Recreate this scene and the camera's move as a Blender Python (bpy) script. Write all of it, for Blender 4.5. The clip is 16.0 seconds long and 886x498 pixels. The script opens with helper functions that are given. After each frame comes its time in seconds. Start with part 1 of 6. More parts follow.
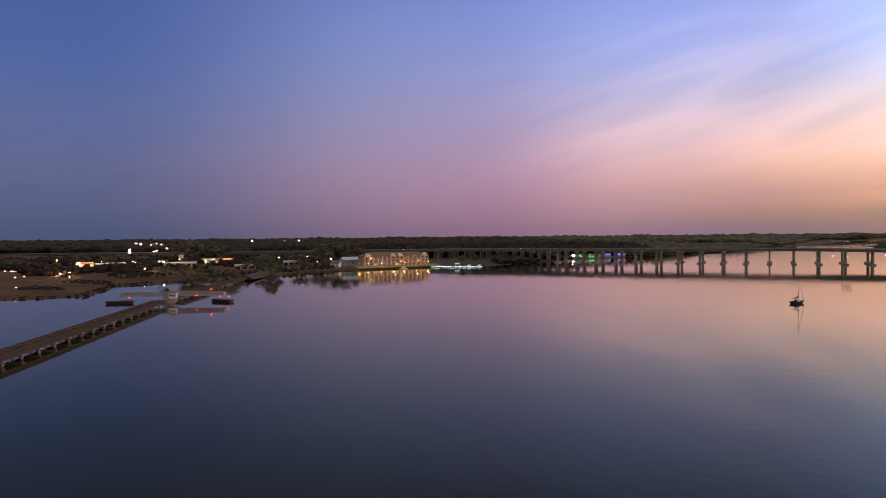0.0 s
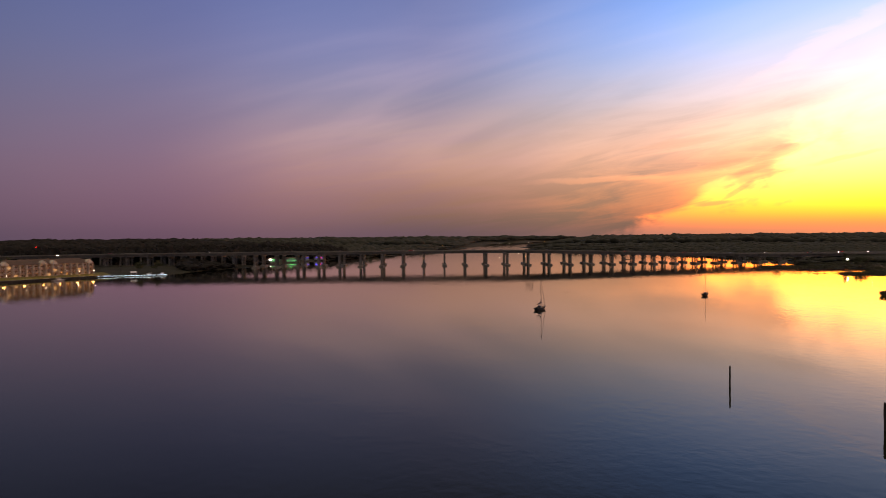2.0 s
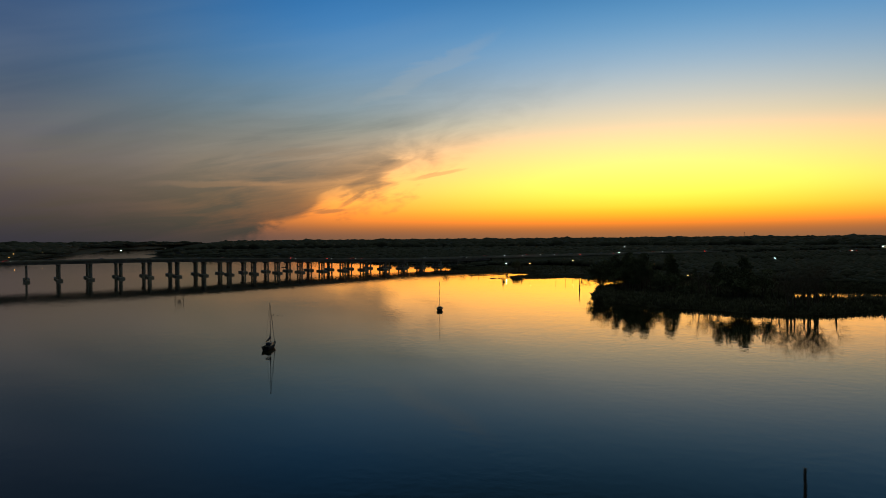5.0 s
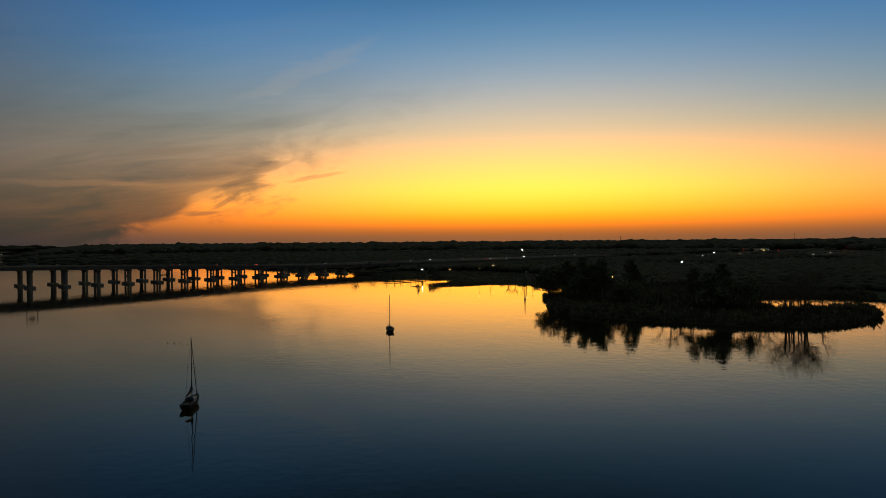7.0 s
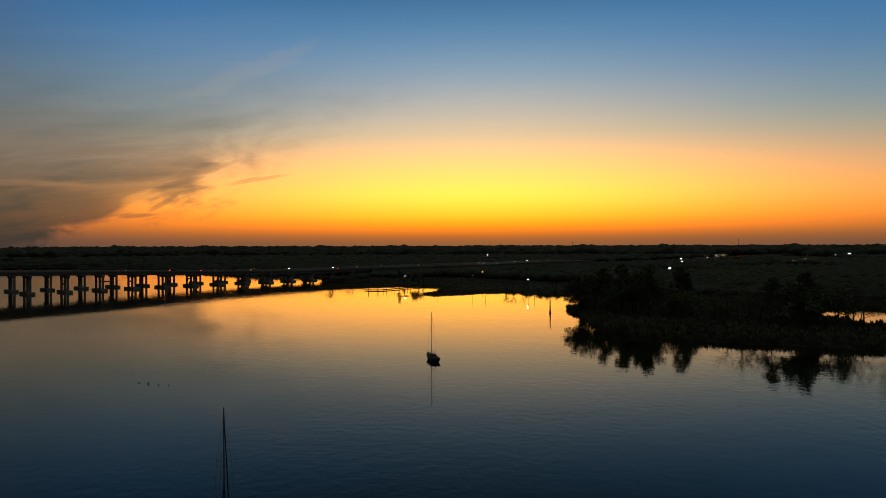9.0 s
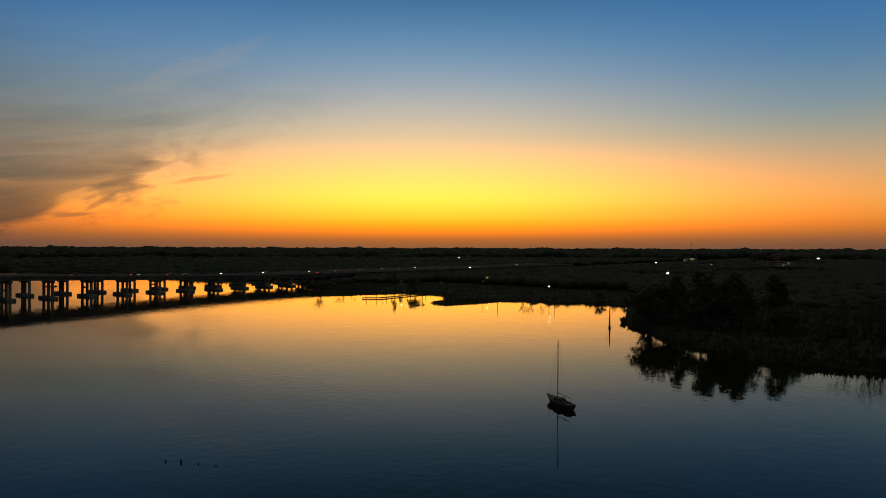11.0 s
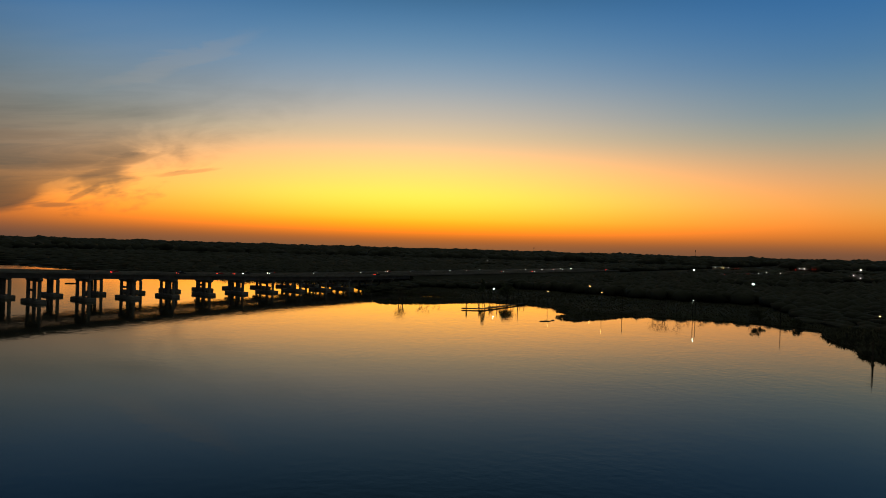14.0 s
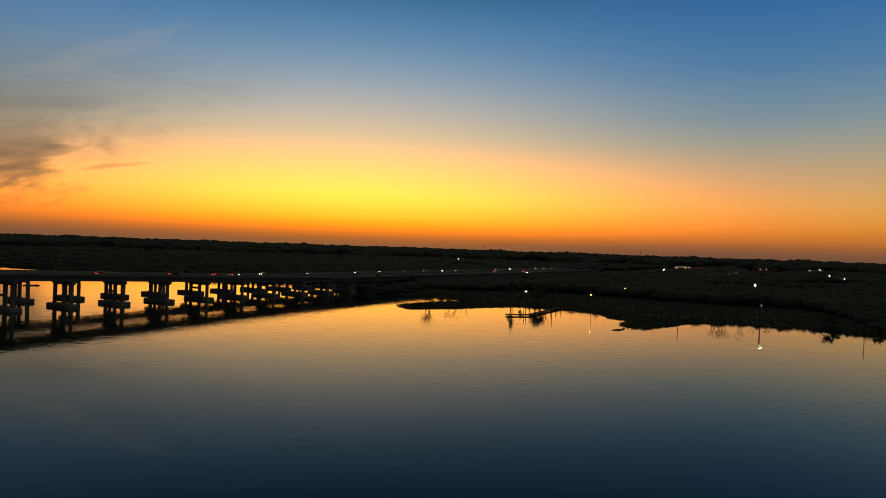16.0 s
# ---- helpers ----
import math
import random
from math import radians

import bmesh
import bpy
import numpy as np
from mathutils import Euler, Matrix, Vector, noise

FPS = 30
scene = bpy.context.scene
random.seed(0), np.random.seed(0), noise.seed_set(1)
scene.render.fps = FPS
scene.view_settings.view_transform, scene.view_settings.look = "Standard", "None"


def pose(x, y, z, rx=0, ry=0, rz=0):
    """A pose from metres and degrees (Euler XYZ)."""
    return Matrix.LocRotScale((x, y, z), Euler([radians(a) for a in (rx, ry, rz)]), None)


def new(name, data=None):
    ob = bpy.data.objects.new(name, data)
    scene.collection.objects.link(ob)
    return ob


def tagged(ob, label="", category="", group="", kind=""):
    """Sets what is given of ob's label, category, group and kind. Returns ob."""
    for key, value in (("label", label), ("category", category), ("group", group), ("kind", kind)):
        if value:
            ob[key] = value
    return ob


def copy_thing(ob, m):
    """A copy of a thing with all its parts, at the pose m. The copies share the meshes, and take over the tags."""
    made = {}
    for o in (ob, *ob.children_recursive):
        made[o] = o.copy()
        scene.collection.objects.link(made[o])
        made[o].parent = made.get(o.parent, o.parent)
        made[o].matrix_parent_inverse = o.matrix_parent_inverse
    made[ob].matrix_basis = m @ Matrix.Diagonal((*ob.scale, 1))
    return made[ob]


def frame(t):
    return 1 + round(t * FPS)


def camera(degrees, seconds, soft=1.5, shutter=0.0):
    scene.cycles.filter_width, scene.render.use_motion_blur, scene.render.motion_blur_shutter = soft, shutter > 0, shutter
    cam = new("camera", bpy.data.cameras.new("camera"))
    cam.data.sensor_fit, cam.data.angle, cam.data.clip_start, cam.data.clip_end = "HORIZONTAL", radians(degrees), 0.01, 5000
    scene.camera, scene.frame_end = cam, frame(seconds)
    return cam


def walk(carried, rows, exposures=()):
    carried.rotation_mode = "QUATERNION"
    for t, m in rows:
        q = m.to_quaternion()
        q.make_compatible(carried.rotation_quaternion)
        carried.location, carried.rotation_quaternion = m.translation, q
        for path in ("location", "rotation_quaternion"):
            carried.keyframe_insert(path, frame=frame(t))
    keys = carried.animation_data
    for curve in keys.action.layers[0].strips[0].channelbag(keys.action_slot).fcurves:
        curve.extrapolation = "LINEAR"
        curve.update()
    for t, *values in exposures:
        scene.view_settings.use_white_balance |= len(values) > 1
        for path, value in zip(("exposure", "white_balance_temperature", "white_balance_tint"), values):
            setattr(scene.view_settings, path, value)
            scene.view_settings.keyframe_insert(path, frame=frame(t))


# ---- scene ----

# ---- camera and path ----
cam = camera(67.61, 16.0, soft=0.85, shutter=0.3)
PATH = [
    (0, pose(0.00, 0.00, 30.00, 88.979, 0.545, 0.000)),
    (0.5, pose(-1.48, 15.45, 30.08, 88.952, 0.569, -5.299)),
    (1, pose(-4.91, 30.45, 30.25, 88.918, 0.508, -13.118)),
    (1.5, pose(-6.76, 45.70, 30.36, 88.907, 0.575, -20.322)),
    (2, pose(-6.81, 60.75, 30.46, 88.915, 0.530, -27.097)),
    (2.5, pose(-5.83, 75.82, 30.46, 88.923, 0.495, -33.287)),
    (3, pose(-3.62, 91.05, 30.38, 88.954, 0.516, -39.847)),
    (3.5, pose(0.34, 105.91, 30.31, 89.048, 0.547, -45.662)),
    (4, pose(5.88, 120.62, 30.24, 89.003, 0.442, -51.361)),
    (4.5, pose(12.62, 134.48, 30.17, 89.054, 0.412, -55.290)),
    (5, pose(19.79, 147.95, 30.07, 89.132, 0.486, -58.934)),
    (5.5, pose(27.49, 160.79, 30.05, 89.196, 0.528, -62.148)),
    (6, pose(35.72, 172.98, 30.12, 89.245, 0.539, -64.932)),
    (6.5, pose(44.41, 184.75, 30.22, 89.296, 0.518, -67.303)),
    (7, pose(53.46, 196.32, 30.29, 89.366, 0.467, -69.280)),
    (7.5, pose(62.79, 207.91, 30.28, 89.471, 0.385, -70.879)),
    (8, pose(72.39, 219.51, 30.20, 89.613, 0.272, -72.101)),
    (8.5, pose(81.99, 231.16, 30.05, 89.701, 0.226, -73.143)),
    (9, pose(91.56, 242.95, 29.85, 89.734, 0.165, -74.107)),
    (9.5, pose(101.23, 254.89, 29.68, 89.799, 0.033, -75.488)),
    (10, pose(110.72, 266.69, 29.67, 89.854, -0.059, -76.701)),
    (10.5, pose(120.03, 278.37, 29.82, 89.899, -0.115, -77.745)),
    (11, pose(129.13, 290.15, 30.03, 89.935, -0.195, -78.573)),
    (11.8, pose(143.15, 309.10, 30.19, 89.970, -0.520, -79.320)),
    (12, pose(146.61, 314.29, 30.17, 89.976, -0.655, -79.377)),
    (12.5, pose(155.21, 327.33, 30.11, 90.021, -1.030, -79.492)),
    (13, pose(163.64, 340.37, 30.00, 90.031, -1.349, -79.522)),
    (13.5, pose(171.70, 353.34, 29.82, 90.007, -1.559, -79.665)),
    (14, pose(179.38, 366.23, 29.58, 89.996, -1.672, -79.789)),
    (14.5, pose(186.99, 379.18, 29.31, 90.027, -1.764, -80.053)),
    (15, pose(194.54, 392.15, 29.01, 90.055, -1.834, -81.393)),
    (15.5, pose(202.17, 405.09, 28.65, 90.026, -1.913, -82.500)),
    (16, pose(209.87, 418.03, 28.29, 90.020, -1.956, -85.114)),
]
walk(cam, PATH, exposures=[
    (0.0, 2.58, 7600, 30), (1.0, 2.22, 8000, 36), (2.0, 1.74, 8250, 38), (2.7, 1.4, 8100, 36), (3.1, 1.25, 7700, 30), (3.5, 1.0, 5650, 2),
    (4.2, 0.62, 5650, -4), (5.0, 0.3, 5850, -8), (7.5, 0.05, 6500, -2), (12.0, 0.01, 6550, -2), (16.0, -0.03, 6550, -1)])

# ---- dusk sky ----
GLOW_AZ = 77.0  # degrees clockwise from +y


def srgb(r, g, b):
    return tuple(((c / 255 + 0.055) / 1.055) ** 2.4 if c > 10 else c / 255 / 12.92 for c in (r, g, b)) + (1.0,)


class Nodes:
    """Small wrapper to wire shader nodes."""

    def __init__(self, tree):
        self.t = tree
        self.t.nodes.clear()

    def add(self, kind, **props):
        n = self.t.nodes.new(kind)
        for k, v in props.items():
            if k == "operation":
                n.operation = v
            elif k == "blend_type":
                n.blend_type = v
            elif k == "noise_dimensions":
                n.noise_dimensions = v
            elif k == "interpolation_type":
                n.interpolation_type = v
            elif k == "feature":
                n.feature = v
        return n

    def put(self, socket, value):
        if hasattr(value, "is_linked"):
            self.t.links.new(value, socket)
        else:
            socket.default_value = value

    def math(self, op, a, b=0.0, c=0.0, clamp=False):
        n = self.add("ShaderNodeMath", operation=op)
        n.use_clamp = clamp
        for s, v in zip(n.inputs, (a, b, c)):
            self.put(s, v)
        return n.outputs[0]

    def smooth(self, v, a, b, lo=0.0, hi=1.0):
        n = self.add("ShaderNodeMapRange", interpolation_type="SMOOTHSTEP")
        for s, x in zip(n.inputs[:5], (v, a, b, lo, hi)):
            self.put(s, x)
        return n.outputs[0]

    def linear(self, v, a, b, lo=0.0, hi=1.0):
        n = self.add("ShaderNodeMapRange")
        for s, x in zip(n.inputs[:5], (v, a, b, lo, hi)):
            self.put(s, x)
        return n.outputs[0]

    def mix(self, f, a, b, blend="MIX"):
        n = self.add("ShaderNodeMixRGB", blend_type=blend)
        for s, x in zip(n.inputs, (f, a, b)):
            self.put(s, x)
        return n.outputs[0]

    def ramp(self, v, stops):
        n = self.add("ShaderNodeValToRGB")
        n.color_ramp.interpolation = "B_SPLINE"
        el = n.color_ramp.elements
        while len(el) < len(stops):
            el.new(0.5)
        for e, (p, c) in zip(el, stops):
            e.position, e.color = p, c
        self.put(n.inputs[0], v)
        return n.outputs[0]

    def noise(self, vec, scale, detail=3.0, rough=0.5, distort=0.0):
        n = self.add("ShaderNodeTexNoise")
        if vec is not None:
            self.put(n.inputs["Vector"], vec)
        n.inputs["Scale"].default_value = scale
        n.inputs["Detail"].default_value = detail
        n.inputs["Roughness"].default_value = rough
        n.inputs["Distortion"].default_value = distort
        return n.outputs[0]

    def xyz(self, x, y, z):
        n = self.add("ShaderNodeCombineXYZ")
        for s, v in zip(n.inputs, (x, y, z)):
            self.put(s, v)
        return n.outputs[0]


def build_sky():
    world = bpy.data.worlds.new("dusk_sky")
    scene.world = world
    world.use_nodes = True
    n = Nodes(world.node_tree)
    tc = n.add("ShaderNodeTexCoord")
    sep = n.add("ShaderNodeSeparateXYZ")
    n.put(sep.inputs[0], tc.outputs["Generated"])
    x, y, z = sep.outputs
    el = n.math("MULTIPLY", n.math("ARCSINE", z), 57.2958)
    az = n.math("MULTIPLY", n.math("ARCTAN2", x, y), 57.2958)
    raw = n.math("SUBTRACT", az, GLOW_AZ)
    daz = n.math("SUBTRACT", n.math("MODULO", n.math("ADD", raw, 540.0), 360.0), 180.0)
    off = n.math("ABSOLUTE", daz)
    e = n.linear(el, 0.0, 40.0)

    def stops(rows):
        return [(a / 40.0, srgb(*c)) for a, c in rows]

    centre = n.ramp(e, stops([(0.0, (142, 92, 60)), (0.5, (166, 98, 54)), (1.0, (208, 112, 42)), (1.7, (250, 150, 32)), (2.6, (254, 190, 40)),
                              (4.1, (254, 232, 84)), (5.4, (253, 224, 100)), (7.2, (252, 213, 131)), (9.0, (244, 202, 158)), (11.2, (204, 187, 174)),
                              (14.0, (153, 165, 184)), (17.0, (106, 142, 180)), (20.5, (66, 112, 162)), (24.0, (42, 66, 76)), (32.0, (38, 48, 44))]))
    side = n.ramp(e, stops([(0.0, (112, 78, 62)), (0.7, (136, 86, 60)), (1.5, (196, 112, 48)), (2.6, (226, 142, 56)), (4.0, (228, 164, 84)),
                            (6.0, (206, 164, 116)), (8.5, (168, 158, 142)), (11.0, (128, 146, 160)), (15.0, (80, 123, 168)), (20.5, (48, 101, 164)),
                            (24.0, (40, 62, 76)), (32.0, (36, 46, 44))]))
    far = n.ramp(e, stops([(0.0, (66, 56, 66)), (1.5, (77, 63, 74)), (4.0, (86, 73, 84)), (7.0, (86, 79, 93)), (11.0, (78, 84, 103)),
                           (15.0, (69, 85, 113)), (20.5, (55, 78, 115)), (25.0, (36, 50, 66)), (34.0, (36, 42, 42))]))
    back = n.ramp(e, stops([(0.0, (22, 32, 49)), (3.0, (25, 37, 58)), (8.0, (26, 40, 66)), (14.0, (25, 42, 73)), (21.0, (22, 38, 69)), (26.0, (24, 32, 40)), (40.0, (36, 38, 36))]))
    sky = n.mix(n.smooth(off, 0.0, 36.0), centre, side)
    # the afterglow is far brighter in red than a picture can hold
    heart = n.math("MULTIPLY", n.math("MULTIPLY", n.smooth(el, 0.6, 2.6), n.smooth(el, 10.0, 4.5)), n.smooth(off, 46.0, 8.0))
    sky = n.mix(heart, sky, n.mix(1.0, sky, (2.1, 1.14, 1.12, 1), "MULTIPLY"))
    away = n.math("MAXIMUM", n.smooth(daz, -24.0, -52.0), n.smooth(daz, 40.0, 85.0))
    sky = n.mix(away, sky, far)
    sky = n.mix(n.smooth(off, 62.0, 106.0), sky, back)
    # thin cloud bank to the left of the glow, with a ragged edge
    def wisp_noise(fx, fy, skew, seed, scale, detail, rough, distort=0.0):
        return n.noise(n.xyz(n.math("MULTIPLY", daz, fx), n.math("ADD", n.math("MULTIPLY", el, fy), n.math("MULTIPLY", daz, skew)), seed), scale, detail, rough, distort)

    warp = wisp_noise(0.10, 0.34, -0.05, 0.0, 1.5, 5.0, 0.62, 0.5)
    lift = n.math("MULTIPLY", n.math("SUBTRACT", warp, 0.5), 15.0)
    lobes = wisp_noise(0.16, 0.26, -0.02, 6.0, 1.25, 3.0, 0.55, 0.7)
    lift = n.math("ADD", lift, n.math("MULTIPLY", n.math("SUBTRACT", lobes, 0.5), 12.0))
    edge = n.math("ADD", n.math("ADD", daz, lift), n.math("MULTIPLY", el, -1.5))
    edge = n.math("ADD", edge, n.smooth(el, 2.4, 0.2, 0.0, 4.5))
    soft_edge = n.linear(el, 5.0, 12.0, 0.0, 9.0)
    body = n.smooth(edge, n.math("SUBTRACT", -33.5, soft_edge), n.math("ADD", -28.0, n.math("MULTIPLY", soft_edge, 0.8)), 1.0, 0.0)
    body = n.math("MULTIPLY", body, n.smooth(daz, -76.0, -46.0, 0.05, 1.0))
    streak = wisp_noise(0.05, 0.36, -0.045, 3.7, 2.2, 5.0, 0.6, 0.5)
    lumps = n.smooth(streak, 0.30, 0.72)
    fade = n.math("MULTIPLY", n.smooth(el, 17.0, 6.0), n.smooth(el, 0.1, 1.2, 0.8, 1.0))

    def streaklet(a0, e0, la, le, skew, amount_):
        u = n.math("DIVIDE", n.math("SUBTRACT", az, a0), la)
        w = n.math("DIVIDE", n.math("SUBTRACT", n.math("SUBTRACT", el, e0), n.math("MULTIPLY", n.math("SUBTRACT", az, a0), skew)), le)
        w = n.math("ADD", w, n.math("MULTIPLY", n.math("SUBTRACT", warp, 0.5), 3.2))
        d2 = n.math("ADD", n.math("MULTIPLY", u, u), n.math("MULTIPLY", w, w))
        return n.smooth(d2, 1.0, 0.1, 0.0, amount_)

    def strongest(first, *rest):
        for other in rest:
            first = n.math("MAXIMUM", first, other)
        return first

    dense = n.smooth(az, 43.0, 52.0, 0.80, 0.56)
    amount = n.math("MULTIPLY", n.math("MULTIPLY", body, fade), n.math("ADD", dense, n.math("MULTIPLY", lumps, 0.26)), clamp=True)
    # rifts where the glow shows through the bank's foot and edge
    rift = strongest(streaklet(47.6, 1.9, 3.0, 0.30, 0.05, 0.40), streaklet(49.6, 3.9, 1.7, 0.6, 0.3, 0.5), streaklet(40.0, 4.6, 7.0, 0.3, 0.02, 0.22))
    amount = n.math("MULTIPLY", amount, n.math("SUBTRACT", 1.0, rift))
    cloud = n.ramp(e, stops([(0.0, (54, 50, 47)), (1.2, (72, 62, 53)), (2.5, (88, 72, 58)), (5.0, (108, 89, 73)), (8.0, (106, 98, 90)), (12.0, (86, 99, 108)), (17.0, (62, 92, 122))]))
    sky = n.mix(amount, sky, cloud)
    # a second, higher sheet of faint wisps drawn out towards the glow
    high = wisp_noise(0.030, 0.20, -0.050, 9.0, 1.5, 3.0, 0.45, 0.6)
    wa = n.math("MULTIPLY", n.smooth(high, 0.25, 0.85), n.math("MULTIPLY", n.smooth(daz, -9.0, -22.0), n.smooth(daz, -80.0, -45.0)))
    wa = n.math("MULTIPLY", wa, n.math("MULTIPLY", n.smooth(el, 3.0, 8.0), n.smooth(el, 21.0, 11.0, 0.05, 0.22)))
    sky = n.mix(wa, sky, n.ramp(e, stops([(0.0, (190, 140, 110)), (6.0, (196, 166, 144)), (12.0, (160, 152, 152)), (20.0, (126, 142, 164))])))
    # small dark curl at the bank's edge, feathers above it and a thin streak past it
    curl = strongest(streaklet(49.3, 2.55, 1.8, 0.30, 0.03, 0.55), streaklet(51.2, 3.5, 1.5, 0.28, 0.55, 0.45), streaklet(58.5, 5.55, 3.0, 0.22, 0.18, 0.36),
                     streaklet(52.2, 5.0, 2.6, 0.40, 0.36, 0.50), streaklet(54.0, 6.2, 2.9, 0.45, 0.30, 0.52), streaklet(50.4, 5.6, 2.6, 0.40, 0.15, 0.45),
                     streaklet(45.0, 3.2, 3.4, 1.1, 0.10, 0.40), streaklet(47.0, 7.4, 5.0, 0.5, 0.10, 0.30))
    sky = n.mix(curl, sky, n.ramp(e, stops([(0.0, (110, 80, 62)), (2.6, (122, 86, 60)), (6.0, (140, 106, 80)), (10.0, (122, 110, 100))])))
    arc = streaklet(57.5, 14.0, 7.5, 1.0, 0.47, 0.14)
    sky = n.mix(arc, sky, srgb(178, 160, 146))
    # the bank thickens into dull blue-grey away from the glow
    dull = n.math("MULTIPLY", n.smooth(az, 39.0, 24.0), n.smooth(az, -10.0, 8.0))
    sky = n.mix(dull, sky, n.mix(1.0, sky, (0.85, 0.845, 0.92, 1), "MULTIPLY"))
    low = n.math("MULTIPLY", n.math("MULTIPLY", n.smooth(az, 40.0, 33.0), n.smooth(az, 12.0, 22.0)), n.smooth(el, 12.0, 5.0))
    sky = n.mix(low, sky, n.mix(1.0, sky, (0.91, 0.92, 1.0, 1), "MULTIPLY"))
    # a deeper blue gap before the bank begins
    gap = n.math("MULTIPLY", n.smooth(az, 20.0, 3.0), n.smooth(az, -30.0, 5.0))
    sky = n.mix(gap, sky, n.mix(1.0, sky, (0.82, 0.80, 0.85, 1), "MULTIPLY"))
    # even grey-blue dusk opposite the glow
    sky = n.mix(n.smooth(off, 116.0, 140.0), sky, srgb(52, 55, 58))
    # pale grey veil overhead
    sky = n.mix(n.smooth(el, 30.0, 62.0), sky, srgb(116, 117, 106))
    bg = n.add("ShaderNodeBackground")
    n.put(bg.inputs[0], sky)
    bg.inputs[1].default_value = 1.0
    out = n.add("ShaderNodeOutputWorld")
    n.put(out.inputs[0], bg.outputs[0])


build_sky()


# ---- materials ----
def material(name, base, rough=0.7, metal=0.0, vary=0.25, scale=0.6, fine=6.0, bump=0.2, second=None, spec=0.4):
    """A surface with colour variation at two scales, in metres, and fine relief."""
    m = bpy.data.materials.new(name)
    m.use_nodes = True
    n = Nodes(m.node_tree)
    geo = n.add("ShaderNodeNewGeometry")
    big = n.noise(geo.outputs["Position"], scale, 4.0, 0.6)
    small = n.noise(geo.outputs["Position"], fine, 5.0, 0.65)
    info = n.add("ShaderNodeObjectInfo")
    a = tuple(c * (1 - vary) for c in base[:3]) + (1,)
    b = tuple(min(1, c * (1 + vary)) for c in (second or base)[:3]) + (1,)
    f = n.math("ADD", n.math("MULTIPLY", big, 0.65), n.math("MULTIPLY", small, 0.35))
    f = n.math("ADD", f, n.math("MULTIPLY", n.math("SUBTRACT", info.outputs["Random"], 0.5), 0.18))
    col = n.mix(n.smooth(f, 0.3, 0.7), a, b)
    p = n.add("ShaderNodeBsdfPrincipled")
    n.put(p.inputs["Base Color"], col)
    n.put(p.inputs["Roughness"], n.linear(small, 0.0, 1.0, max(0.02, rough - 0.12), min(1.0, rough + 0.12)))
    p.inputs["Metallic"].default_value = metal
    p.inputs["Specular IOR Level"].default_value = spec
    bm_ = n.add("ShaderNodeBump")
    bm_.inputs["Strength"].default_value = bump
    bm_.inputs["Distance"].default_value = 0.03
    n.put(bm_.inputs["Height"], small)
    n.put(p.inputs["Normal"], bm_.outputs[0])
    out = n.add("ShaderNodeOutputMaterial")
    n.put(out.inputs[0], p.outputs[0])
    return m


def glow(name, colour, strength):
    """The lit surface of a lamp, a sign or a window, or a part made to glow."""
    m = bpy.data.materials.new(name)
    m.use_nodes = True
    n = Nodes(m.node_tree)
    em = n.add("ShaderNodeEmission")
    em.inputs[0].default_value = (*colour, 1)
    em.inputs[1].default_value = strength
    out = n.add("ShaderNodeOutputMaterial")
    n.put(out.inputs[0], em.outputs[0])
    return m


def water_material():
    m = bpy.data.materials.new("river_water")
    m.use_nodes = True
    n = Nodes(m.node_tree)
    geo = n.add("ShaderNodeNewGeometry")
    pos = geo.outputs["Position"]
    mp = n.add("ShaderNodeMapping")
    n.put(mp.inputs[0], pos)
    mp.inputs["Rotation"].default_value = (0, 0, radians(-20))
    mp.inputs["Scale"].default_value = (1.0, 0.92, 1.0)
    ripples = n.noise(mp.outputs[0], 0.5, 2.0, 0.5, 0.25)
    fine = n.noise(mp.outputs[0], 2.4, 3.0, 0.6, 0.2)
    swell = n.noise(mp.outputs[0], 0.09, 2.0, 0.5)
    calm = n.smooth(n.noise(pos, 0.008, 3.0, 0.55), 0.35, 0.65, 0.5, 1.25)
    h = n.math("MULTIPLY", n.math("ADD", n.math("ADD", ripples, n.math("MULTIPLY", fine, 0.05)), n.math("MULTIPLY", swell, 1.2)), calm)
    bump = n.add("ShaderNodeBump")
    bump.inputs["Strength"].default_value = 1.0
    bump.inputs["Distance"].default_value = 0.023
    n.put(bump.inputs["Height"], h)
    deep = n.add("ShaderNodeBsdfDiffuse")
    n.put(deep.inputs["Color"], n.mix(swell, (0.010, 0.012, 0.006, 1), (0.013, 0.015, 0.008, 1)))
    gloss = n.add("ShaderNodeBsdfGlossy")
    # reflected skylight warmed here through the gloss colour itself
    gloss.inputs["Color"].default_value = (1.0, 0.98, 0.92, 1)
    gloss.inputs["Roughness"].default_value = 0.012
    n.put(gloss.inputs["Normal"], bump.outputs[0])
    fresnel = n.add("ShaderNodeFresnel")
    fresnel.inputs["IOR"].default_value = 1.333
    n.put(fresnel.inputs["Normal"], bump.outputs[0])
    # Fresnel bent by a power and gain: reflection dimmed near, lifted at grazing
    share_ = n.math("MULTIPLY", n.math("POWER", fresnel.outputs[0], 1.45), 1.46, clamp=True)
    mixed = n.add("ShaderNodeMixShader")
    n.put(mixed.inputs[0], share_)
    n.put(mixed.inputs[1], deep.outputs[0])
    n.put(mixed.inputs[2], gloss.outputs[0])
    out = n.add("ShaderNodeOutputMaterial")
    n.put(out.inputs[0], mixed.outputs[0])
    return m


